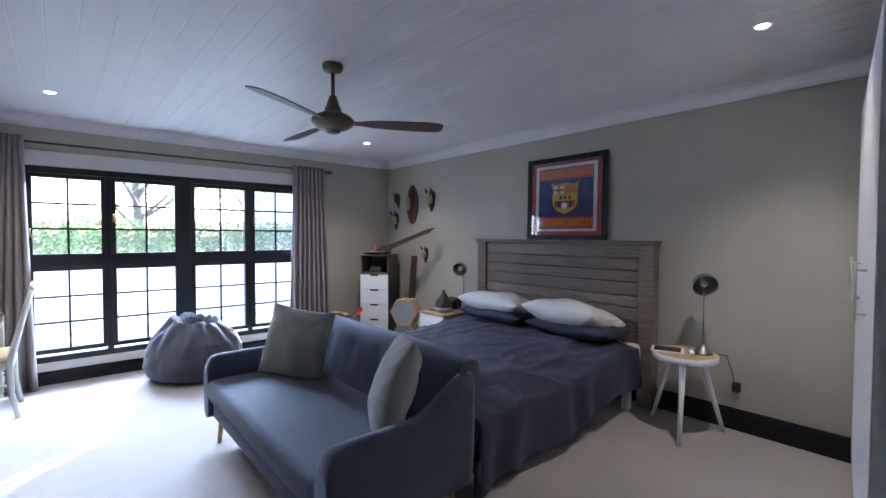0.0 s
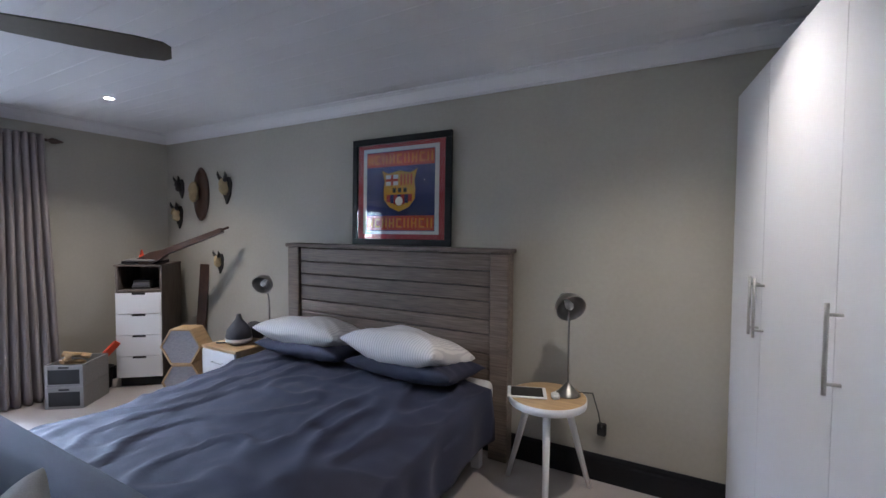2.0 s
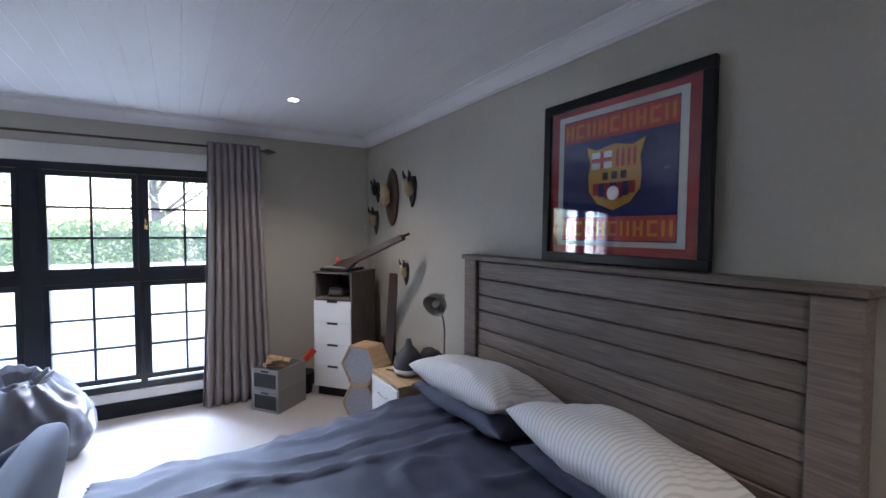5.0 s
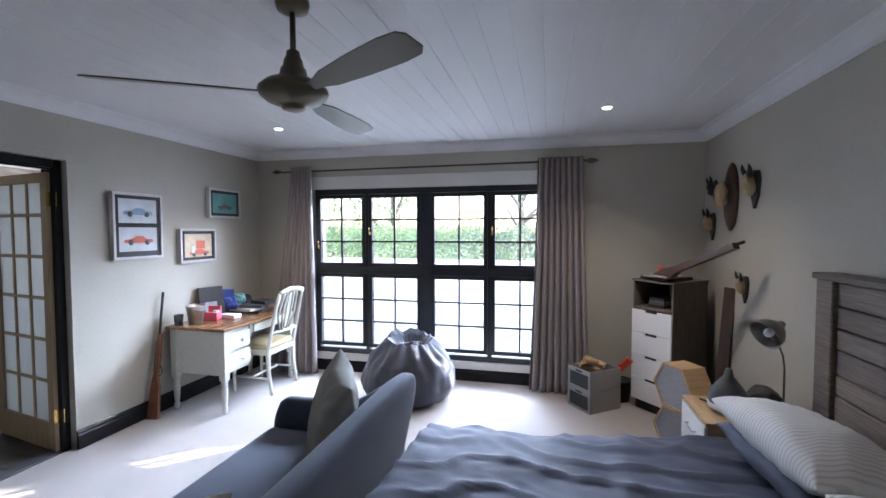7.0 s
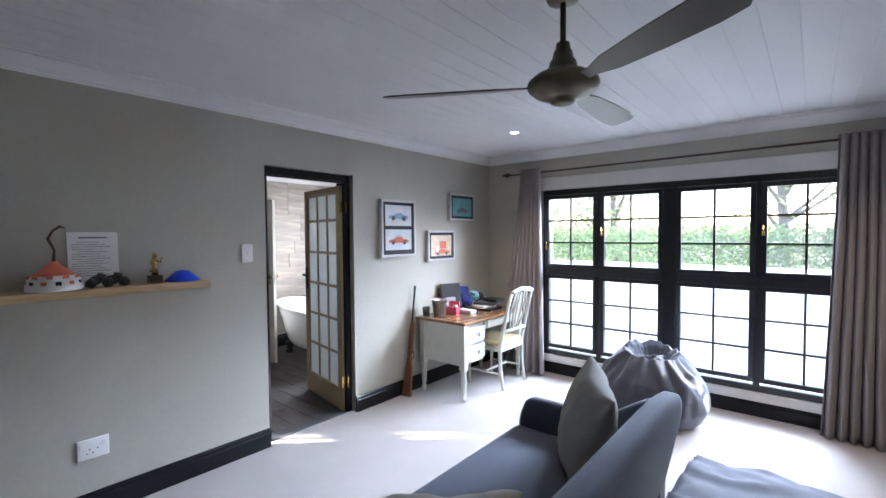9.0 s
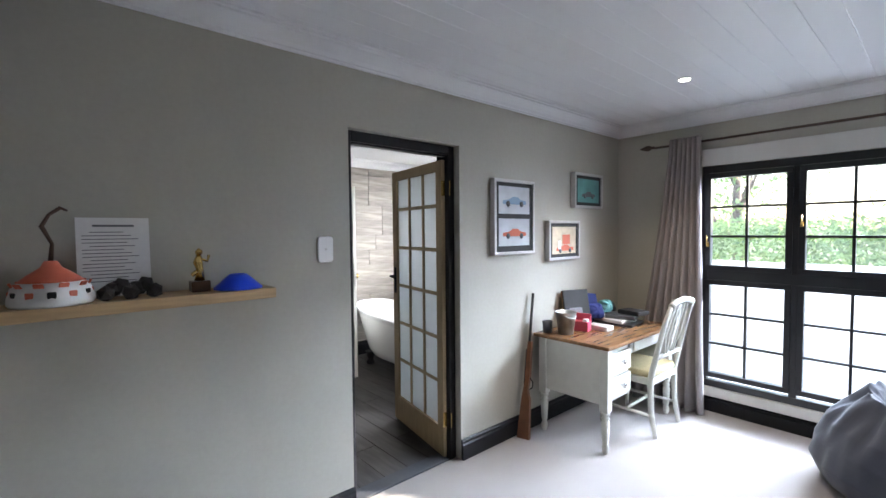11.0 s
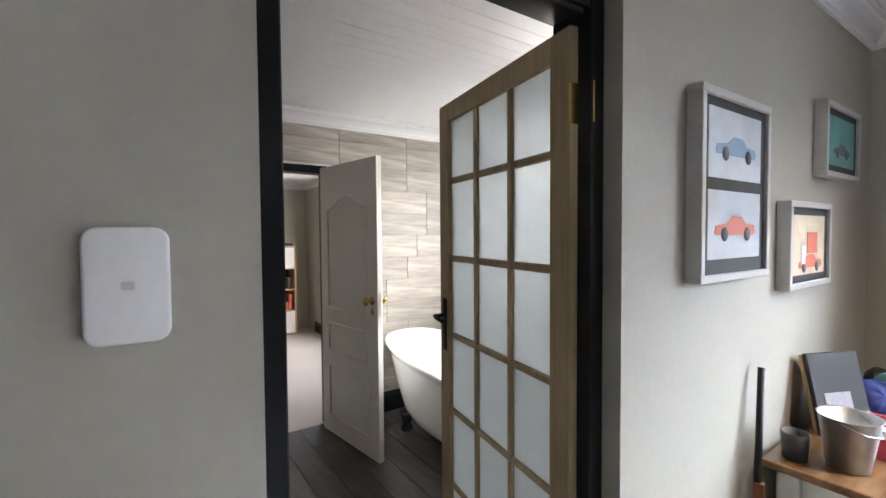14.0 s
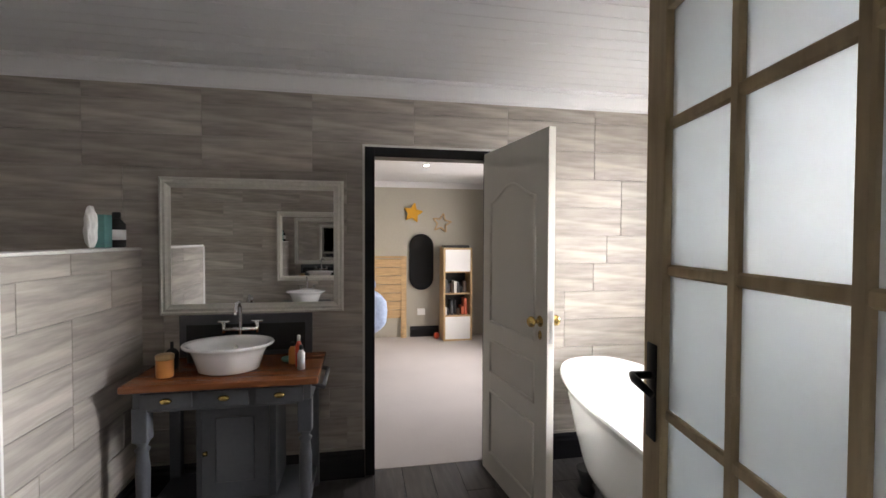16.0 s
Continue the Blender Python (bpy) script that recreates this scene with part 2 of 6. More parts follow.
def lathe(profile, seg=24, center=(0, 0, 0), smooth=True):
    """A turned body from (radius, height) pairs."""
    bm = bmesh.new()
    rings = []
    for r, z in profile:
        r = max(r, 0.0004)
        rings.append([bm.verts.new((center[0] + r * math.cos(2 * math.pi * i / seg), center[1] + r * math.sin(2 * math.pi * i / seg), center[2] + z)) for i in range(seg)])
    for a, b in zip(rings, rings[1:]):
        for i in range(seg):
            f = bm.faces.new((a[i], a[(i + 1) % seg], b[(i + 1) % seg], b[i]))
            f.smooth = smooth
    bm.faces.new(rings[0][::-1])
    bm.faces.new(rings[-1])
    bmesh.ops.recalc_face_normals(bm, faces=bm.faces[:])
    return bm


def tube(points, radius, seg=10):
    """A round bar along points; radius is one number or one a point."""
    pts = [Vector(p) for p in points]
    rad = radius if isinstance(radius, (list, tuple)) else [radius] * len(pts)
    bm = bmesh.new()
    rings = []
    for i, p in enumerate(pts):
        d = (pts[min(i + 1, len(pts) - 1)] - pts[max(i - 1, 0)]).normalized()
        side = d.orthogonal().normalized() if i == 0 else (side - d * side.dot(d)).normalized()
        up = d.cross(side)
        rings.append([bm.verts.new(p + rad[i] * (side * math.cos(2 * math.pi * k / seg) + up * math.sin(2 * math.pi * k / seg))) for k in range(seg)])
    for a, b in zip(rings, rings[1:]):
        for k in range(seg):
            bm.faces.new((a[k], a[(k + 1) % seg], b[(k + 1) % seg], b[k])).smooth = True
    bm.faces.new(rings[0][::-1])
    bm.faces.new(rings[-1])
    bmesh.ops.recalc_face_normals(bm, faces=bm.faces[:])
    return bm


def outline(points, depth):
    """A flat plate in the xz plane with the given outline, from y=0 to y=-depth."""
    bm = bmesh.new()
    f = bm.faces.new([bm.verts.new((x, 0, z)) for x, z in points])
    ext = bmesh.ops.extrude_face_region(bm, geom=[f])
    for v in ext["geom"]:
        if isinstance(v, bmesh.types.BMVert):
            v.co.y -= depth
    bmesh.ops.recalc_face_normals(bm, faces=bm.faces[:])
    return bm


def surface(nu, nv, fn, closed_u=False):
    """A smooth sheet fn(u, v) -> place for u, v in 0..1."""
    bm = bmesh.new()
    rows = [[bm.verts.new(fn(i / (nu if closed_u else nu - 1), j / (nv - 1))) for i in range(nu)] for j in range(nv)]
    for j in range(nv - 1):
        for i in range(nu if closed_u else nu - 1):
            k = (i + 1) % nu
            bm.faces.new((rows[j][i], rows[j][k], rows[j + 1][k], rows[j + 1][i])).smooth = True
    bmesh.ops.recalc_face_normals(bm, faces=bm.faces[:])
    return bm


def cushion(w, h, d, seed=0, sharp=4.5):
    """A stuffed cushion w by h across (x, z), d thick (y), with pulled corners."""
    def fn(u, v):
        a, b = 2 * math.pi * u, math.pi * (v - 0.5)
        ca, sa, cb, sb = math.cos(a), math.sin(a), math.cos(b), math.sin(b)
        def pw(x, e):
            return math.copysign(abs(x) ** e, x)
        x, z = pw(ca, 2 / sharp) * pw(cb, 0.45), pw(sa, 2 / sharp) * pw(cb, 0.45)
        pull = 1 + 0.06 * (abs(x) * abs(z)) ** 1.5
        side = 1 - 0.05 * (1 - abs(x * z))
        n = noise.noise(Vector((x * 2.2 + seed, sb * 2, z * 2.2)))
        return Vector((x * w / 2 * pull * side + 0.01 * n, sb * d / 2 * (1 - 0.55 * max(abs(x), abs(z)) ** 3) + 0.012 * n, z * h / 2 * pull * side))
    return surface(48, 21, fn, True)


def stuffed(w, h, d, seed=0, pinch=0.07):
    """A stuffed square case in the xz plane, with pinched corners and creases that run in from the seam."""
    bm = bmesh.new()
    n = 34
    for side in (1, -1):
        rows = []
        for i in range(n + 1):
            row = []
            for j in range(n + 1):
                u, v = math.sin((i / n - 0.5) * math.pi), math.sin((j / n - 0.5) * math.pi)
                edge = (1 - u * u) * (1 - v * v)
                x = w / 2 * u * (1 - pinch * (1 - v * v))
                z = h / 2 * v * (1 - pinch * (1 - u * u))
                big = noise.noise(Vector((u * 1.3, v * 1.3, seed * 3.1 + side)))
                fine = noise.noise(Vector((u * 5 + big, v * 5, seed * 1.7 + side * 2)))
                a = math.atan2(v, u)
                crease = math.sin(a * 17 + seed + 2 * big) * (u * u + v * v) * 0.006
                y = side * (d / 2 * edge ** 0.42 * (1 + 0.10 * big + 0.03 * fine) + crease * edge ** 0.3)
                sag = 0.02 * noise.noise(Vector((u * 1.7, v * 1.7, seed + 9)))
                row.append(bm.verts.new((x, y + sag, z)))
            rows.append(row)
        for i in range(n):
            for j in range(n):
                q = (rows[i][j], rows[i][j + 1], rows[i + 1][j + 1], rows[i + 1][j])
                bm.faces.new(q if side == 1 else q[::-1]).smooth = True
    bmesh.ops.remove_doubles(bm, verts=bm.verts[:], dist=0.0015)
    bmesh.ops.recalc_face_normals(bm, faces=bm.faces[:])
    return bm


def moved(bm, m):
    bmesh.ops.transform(bm, matrix=m, verts=bm.verts[:])
    return bm


def merged(*bms):
    out = bmesh.new()
    for b in bms:
        me = bpy.data.meshes.new("t")
        b.to_mesh(me)
        b.free()
        out.from_mesh(me)
        bpy.data.meshes.remove(me)
    return out


def mesh(name, bm, mat, smooth=False):
    me = bpy.data.meshes.new(name)
    if smooth:
        for f in bm.faces:
            f.smooth = True
    bm.to_mesh(me)
    bm.free()
    me.materials.append(mat)
    return new(name, me)


def part(name, bm, mat, parent, label="", smooth=False):
    ob = mesh(name, bm, mat, smooth)
    ob.parent = parent
    if label:
        ob["label"] = label
    return ob


def thing(name, label, category, m=None, group=""):
    ob = new(name)
    ob.empty_display_size = 0.1
    if m is not None:
        ob.matrix_basis = m
    return tagged(ob, label, category, group)


def structure(name, bm, mat, label="", category="", smooth=False):
    return tagged(mesh(name, bm, mat, smooth), label, category, kind="structure")


def bar(a, b, w, d):
    """A square bar from a to b, w by d across."""
    a, b = Vector(a), Vector(b)
    m = Matrix.Translation((a + b) / 2) @ (b - a).to_track_quat("Z", "Y").to_matrix().to_4x4() @ Matrix.Diagonal((w, d, (b - a).length, 1))
    bm = bmesh.new()
    bmesh.ops.create_cube(bm, size=1, matrix=m)
    bmesh.ops.bevel(bm, geom=bm.edges[:], offset=min(w, d) * 0.12, segments=1, affect="EDGES")
    return bm


# ---------------------------------------------------------------- the bedroom shell
XE, YN, YS, XW, ZC = 4.82, 6.0, -0.25, 0.0, 2.55
WX0, WX1, WZ0, WZ1 = 0.76, 3.43, 0.21, 2.09
DY0, DY1, DZ = 3.02, 3.845, 2.13
structure("floor", boxes((XW - 0.05, XE + 0.1, YS - 0.1, YN + 0.1, -0.12, 0)), CARPET, "pale beige-grey cut-pile carpet over the bedroom floor", "floor")
structure("wall_north", boxes((-0.18, WX0, YN, YN + 0.22, 0, 2.75), (WX1, XE + 0.2, YN, YN + 0.22, 0, 2.75), (WX0, WX1, YN, YN + 0.22, 0, WZ0), (WX0, WX1, YN, YN + 0.22, WZ1, 2.75)), WALL,
          "greige painted wall around the wide window", "wall")
structure("wall_east", boxes((XE, XE + 0.2, YS - 0.2, YN, 0, 2.75)), WALL, "greige painted wall behind the bed", "wall")
structure("wall_south", boxes((-0.18, XE, YS - 0.2, YS, 0, 2.75)), WALL, "greige painted wall behind the wardrobe", "wall")
structure("wall_west", boxes((-0.18, 0, YS, DY0, 0, 2.75), (-0.18, 0, DY1, YN, 0, 2.75), (-0.18, 0, DY0, DY1, DZ, 2.75)), WALL, "greige painted wall with the bathroom doorway", "wall")


def boarded(x0, x1, y0, y1, z, pitch, start=0.0):
    """A ceiling of tongue-and-groove boards that run along y."""
    bm = bmesh.new()
    prof = []
    x = x0 + start
    prof.append((x0, 0))
    while x < x1:
        if x - 0.004 > x0 and x + 0.004 < x1:
            prof += [(x - 0.003, 0), (x - 0.001, 0.0025), (x + 0.001, 0.0025), (x + 0.003, 0)]
        x += pitch
    prof.append((x1, 0))
    a = [bm.verts.new((px, y0, z + pz)) for px, pz in prof]
    b = [bm.verts.new((px, y1, z + pz)) for px, pz in prof]
    for i in range(len(prof) - 1):
        bm.faces.new((a[i], b[i], b[i + 1], a[i + 1]))
    top = boxes((x0, x1, y0, y1, z + 0.03, z + 0.1))
    return merged(bm, top)


def cornice(x0, x1, y0, y1, z, k=1.0):
    """A moulded cornice round a rectangular ceiling at height z."""
    prof = [(0, -0.10), (0.012, -0.10), (0.014, -0.088), (0.022, -0.086), (0.03, -0.066), (0.046, -0.044), (0.066, -0.026), (0.078, -0.022), (0.08, -0.012), (0.092, -0.010), (0.095, 0)]
    bm = bmesh.new()
    rings = []
    for d, h in prof:
        d, h = d * k, h * k
        rings.append([bm.verts.new(p) for p in ((x0 + d, y0 + d, z + h), (x1 - d, y0 + d, z + h), (x1 - d, y1 - d, z + h), (x0 + d, y1 - d, z + h))])
    for a, b in zip(rings, rings[1:]):
        for i in range(4):
            bm.faces.new((a[i], a[(i + 1) % 4], b[(i + 1) % 4], b[i]))
    bmesh.ops.recalc_face_normals(bm, faces=bm.faces[:])
    return bm


structure("ceiling", boarded(XW, XE, YS, YN, ZC, 0.14), CEIL, "white painted tongue-and-groove board ceiling", "ceiling")
structure("cornice", cornice(XW, XE, YS, YN, ZC), CEIL, "white moulded cornice round the bedroom", "cornice")


def skirting(name, a, b, inward, h=0.14, t=0.022):
    """A moulded skirting board from a to b along a wall; inward points into the room."""
    a, b, n = Vector((*a, 0)), Vector((*b, 0)), Vector((*inward, 0))
    prof = [(0.0005, 0), (t, 0), (t, h * 0.72), (t * 0.7, h * 0.8), (t * 0.72, h * 0.9), (t * 0.35, h), (0.0005, h)]
    bm = bmesh.new()
    ra = [bm.verts.new(a + n * d + Vector((0, 0, z))) for d, z in prof]
    rb = [bm.verts.new(b + n * d + Vector((0, 0, z))) for d, z in prof]
    for i in range(len(prof)):
        k = (i + 1) % len(prof)
        bm.faces.new((ra[i], ra[k], rb[k], rb[i]))
    bm.faces.new(ra[::-1])
    bm.faces.new(rb)
    bmesh.ops.recalc_face_normals(bm, faces=bm.faces[:])
    return structure(name, bm, BLACK, "black gloss painted skirting board", "skirting")


skirting("baseboard_1", (0, YS), (0, DY0), (1, 0))
skirting("baseboard_2", (0, DY1), (0, YN), (1, 0))
skirting("baseboard_3", (0.025, YN), (XE - 0.025, YN), (0, -1), 0.13)
skirting("baseboard_4", (XE, YS), (XE, YN), (-1, 0), 0.16)

# the window: four columns, an upper and a lower light each, every light with six panes
window = tagged(new("window_1"), "wide black-framed cottage-pane window with eight lights", "window", kind="structure")
FY0, FY1 = 5.985, 6.05
part("window_frame", boxes((WX0, WX1, FY0, FY1, WZ1 - 0.06, WZ1), (WX0, WX1, FY0, FY1, WZ0, WZ0 + 0.06), (WX0, WX0 + 0.05, FY0, FY1, WZ0 + 0.06, WZ1 - 0.06),
     (WX1 - 0.05, WX1, FY0, FY1, WZ0 + 0.06, WZ1 - 0.06), (2.01, 2.16, FY0 - 0.006, FY1, WZ0 + 0.06, WZ1 - 0.06), (1.375, 1.425, FY0, FY1, WZ0 + 0.06, WZ1 - 0.06), (2.755, 2.805, FY0, FY1, WZ0 + 0.06, WZ1 - 0.06),
     (WX0 + 0.05, WX1 - 0.05, FY0 - 0.003, FY1, 1.13, 1.215), bev=0.003), WFRAME, window)
COLS = ((0.83, 1.34), (1.46, 1.985), (2.185, 2.72), (2.84, 3.36))
for x0, x1 in COLS:
    for z0, z1, low in ((1.255, 1.985, False), (0.34, 1.09, True)):
        y = FY0 - 0.012
        b = 0.042
        sash = part("casement", boxes((x0 - b, x1 + b, y, FY1 - 0.01, z1, z1 + b), (x0 - b, x1 + b, y, FY1 - 0.01, z0 - b, z0), (x0 - b, x0, y, FY1 - 0.01, z0, z1), (x1, x1 + b, y, FY1 - 0.01, z0, z1), bev=0.003), WFRAME, window)
        xm = (x0 + x1) / 2
        dz = (z1 - z0) / 3
        part("glazing_bar", boxes((xm - 0.009, xm + 0.009, FY0 + 0.005, FY0 + 0.04, z0, z1)), WFRAME, sash)
        for k in (1, 2):
            part("glazing_bar", boxes((x0, x1, FY0, FY0 + 0.044, z0 + dz * k - 0.009, z0 + dz * k + 0.009)), WFRAME, sash)
        for i in (0, 1):
            for k in range(3):
                px0, px1 = (x0, xm - 0.009) if i == 0 else (xm + 0.009, x1)
                g = part("pane", boxes((px0, px1, FY0 + 0.02, FY0 + 0.024, z0 + dz * k + 0.009, z0 + dz * (k + 1) - 0.009)), HAZY, sash)
                g.visible_shadow = False
for x, z in ((0.812, 1.46), (1.44, 1.62), (2.815, 1.62)):
    part("window_latch", merged(tube([(x, 5.97, z - 0.04), (x, 5.945, z - 0.03), (x, 5.94, z + 0.04)], 0.006), boxes((x - 0.012, x + 0.012, 5.962, 5.972, z - 0.05, z - 0.01), bev=0.002)), BRASS, window, "brass casement latch")
structure("window_sill", boxes((WX0 - 0.15, WX1 + 0.12, 5.955, 5.998, 0.135, 0.215), bev=0.006), BAND, "pale painted ledge under the window", "window sill")
structure("trim_lintel", boxes((WX0 - 0.18, WX1 + 0.2, 5.985, 5.999, WZ1 + 0.004, 2.235), bev=0.003), BAND, "pale painted plaster band over the window", "trim")

# the bathroom doorway: black timber frame set in a plastered reveal
structure("door_frame", boxes((-0.17, -0.05, DY0 + 0.001, DY0 + 0.045, 0, DZ - 0.001), (-0.17, -0.05, DY1 - 0.055, DY1 - 0.001, 0, DZ - 0.001), (-0.17, -0.05, DY0 + 0.045, DY1 - 0.055, DZ - 0.06, DZ - 0.001),
          (-0.10, -0.06, DY0 + 0.057, DY1 - 0.068, DZ - 0.073, DZ - 0.06), bev=0.003), BLACK, "black gloss door frame in the plastered reveal", "door frame")
structure("threshold", boxes((-0.17, -0.06, DY0 + 0.06, DY1 - 0.06, -0.02, 0.006), bev=0.002), SLATE, "dark strip between carpet and bathroom planks", "threshold")

# ---------------------------------------------------------------- glazed door, standing open into the bathroom
def glazed_door():
    d = tagged(new("door_1"), "limed timber door with eighteen frosted panes, standing open", "door", kind="structure")
    W, H, T = 0.785, 2.04, 0.04
    cols, rows = 3, 6
    st, top, bot, bar_w = 0.078, 0.07, 0.21, 0.024
    part("door_leaf", boxes((0, st, -T, 0, 0.01, H), (W - st, W, -T, 0, 0.01, H), (st, W - st, -T, 0, H - top, H), (st, W - st, -T, 0, 0.01, bot), bev=0.002), DOORWOOD, d)
    pw = (W - 2 * st - 2 * bar_w) / cols
    bars = [0.21 - bar_w / 2, 0.517, 0.822, 1.127, 1.432, 1.737, H - top + bar_w / 2]
    for i in range(1, cols):
        x = st + i * pw + (i - 1) * bar_w
        part("glazing_bar", boxes((x, x + bar_w, -T + 0.006, -0.006, bot, H - top), bev=0.004), DOORWOOD, d)
    for k in range(1, rows):
        z = bars[k]
        part("glazing_bar", boxes((st, W - st, -T + 0.008, -0.008, z - bar_w / 2, z + bar_w / 2), bev=0.004), DOORWOOD, d)
    for i in range(cols):
        for k in range(rows):
            x = st + i * (pw + bar_w)
            part("pane", boxes((x, x + pw, -T / 2 - 0.003, -T / 2 + 0.003, bars[k] + bar_w / 2, bars[k + 1] - bar_w / 2)), FROST, d)
    for s in (1, -1):
        y = 0.0 if s == 1 else -T
        h = part("door_handle", merged(boxes((W - 0.062, W - 0.022, min(y, y + s * 0.005), max(y, y + s * 0.005), 1.06, 1.27), bev=0.002),
                 tube([(W - 0.042, y, 1.20), (W - 0.042, y + s * 0.045, 1.20), (W - 0.07, y + s * 0.052, 1.20), (W - 0.14, y + s * 0.05, 1.192)], [0.009, 0.009, 0.009, 0.007])), IRON, d, "dark iron lever handle on a long plate", True)
    for z in (0.22, 1.80):
        part("hinge", merged(boxes((-0.002, 0.004, -0.036, 0.0, z, z + 0.10)), boxes((-0.036, -0.006, -0.046, -0.041, z, z + 0.10)), tube([(-0.004, -0.045, z), (-0.004, -0.045, z + 0.10)], 0.007)), BRASS, d, "brass butt hinge")
    return d


leaf1 = glazed_door()
leaf1.matrix_basis = pose(-0.092, 3.765, 0, 0, 0, 170.0)


# ---------------------------------------------------------------- bed
def bed():
    b = thing("bed", "king bed with rumpled navy-grey duvet against the plank headboard", "bed", pose(0, 0, 0))
    Y0, Y1, X0, X1 = 2.0, 3.88, 2.71, 4.70
    part("bed_base", boxes((X0 + 0.06, X1, Y0 + 0.05, Y1 - 0.05, 0.16, 0.298), bev=0.02, seg=2), DARK, b)
    mat_bm = boxes((X0 + 0.03, X1 - 0.002, Y0 + 0.02, Y1 - 0.02, 0.30, 0.46), bev=0.05, seg=3)
    for v in mat_bm.verts:
        if v.co.z > 0.35:
            v.co.z += -0.10 + 0.185 * (v.co.x - X0) / (X1 - X0)
    part("mattress", mat_bm, WPLASTIC, b, "white mattress", True)
    for x, y in ((X0 + 0.1, Y0 + 0.09), (X0 + 0.1, Y1 - 0.09), (X1 - 0.12, Y0 + 0.09), (X1 - 0.12, Y1 - 0.09)):
        part("leg", boxes((x - 0.03, x + 0.03, y - 0.03, y + 0.03, 0, 0.16), bev=0.004), WHITE, b, "white block leg")

    def duvet(u, v):
        # u across the bed, v from the head to the foot; the rim hangs down
        L, Wd = X1 - X0, Y1 - Y0
        dropx, dropy = 0.36, 0.35 + 0.11 * v
        a = v * (L - 0.14 + dropx)
        c = (u - 0.5) * (Wd + 2 * dropy)
        x = X1 - 0.14 - a
        over = max(0.0, X0 - x)
        side = max(0.0, abs(c) - Wd / 2)
        n1 = noise.noise(Vector((x * 2.1, c * 2.1, 1)))
        n2 = noise.noise(Vector((x * 6.5 + n1 * 2, c * 5.0, 4)))
        n3 = noise.noise(Vector((x * 1.2 - c * 3.4, c * 2.2 + x * 2.0, 9)))
        ridge = max(0.0, 1 - abs(n3) * 6) * 0.02
        n4 = noise.noise(Vector((x * 11 + n3 * 3, c * 12 + n1 * 3, 2)))
        head = max(0.0, min(1.0, (x - 3.3) / 1.0))
        z = 0.54 + 0.035 * head - (0.085 - 0.05 * head) * min(1.0, abs(c) / (Wd / 2)) ** 3 + 0.016 * n1 + 0.013 * n2 + 0.012 * n4 * (0.4 + abs(n1)) + ridge
        hang = max(over, side)
        r = 0.07
        if hang > 0:
            z -= max(0.0, hang - 0.02) * (0.94 if hang > r else 0.6)
        out = 0.03 * (1 - math.exp(-hang * 14)) + (0.018 * math.sin(x * 17 + 3 * n1) * min(1, side * 5) if side else 0) + (0.02 * math.sin(c * 15 + 2 * n1) * min(1, over * 5) if over else 0)
        y = (Y0 + Y1) / 2 + math.copysign(min(abs(c), Wd / 2) + (out if side else 0), c)
        x = max(x, X0) - (out if over else 0)
        return Vector((x, y, z + 0.03 * n1 * min(1, hang * 5)))

    dv = part("duvet", surface(110, 100, duvet), DUVET, b, "rumpled navy-grey cotton duvet")
    so = dv.modifiers.new("thick", "SOLIDIFY")
    so.thickness, so.offset = 0.02, -1
    hb = part("headboard", boxes((4.735, 4.795, 2.065, 3.83, 0.25, 0.40), bev=0.005), ASHWOOD, b, "grey-brown grained wood headboard")
    for y0, y1 in ((1.935, 2.065), (3.83, 3.96)):
        part("post", boxes((4.70, 4.80, y0, y1, 0, 1.375), bev=0.005), ASHWOOD, hb)
    part("cap", boxes((4.685, 4.812, 1.92, 3.975, 1.376, 1.406), bev=0.005), ASHWOOD, hb)
    zs = [0.41, 0.60, 0.70, 0.83, 0.93, 1.05, 1.15, 1.255, 1.372]
    for a, c in zip(zs, zs[1:]):
        part("plank", boxes((4.722, 4.782, 2.066, 3.829, a + 0.003, c - 0.003), bev=0.005), ASHWOOD, hb)
    return b


bed()


def pillow(name, label, mat, w, h, d, m, seed):
    ob = mesh(name, stuffed(w, h, d, seed), mat)
    ob.matrix_basis = m
    return tagged(ob, label, "pillow")


pillow("pillow", "dark navy pillow lying flat on the duvet", DUVET, 0.78, 0.48, 0.18, pose(4.44, 3.36, 0.645, 95, 0, 92), 1)
pillow("pillow", "dark navy pillow lying flat on the duvet", DUVET, 0.80, 0.48, 0.18, pose(4.43, 2.47, 0.645, 95, 0, 88), 2)
pillow("pillow", "cream ticking-striped pillow on a navy pillow", TICKING, 0.74, 0.48, 0.25, pose(4.43, 3.38, 0.745, 103, 0, 95), 3)
pillow("pillow", "cream ticking-striped pillow on a navy pillow", TICKING, 0.76, 0.49, 0.26, pose(4.41, 2.52, 0.75, 104, 0, 84), 4)


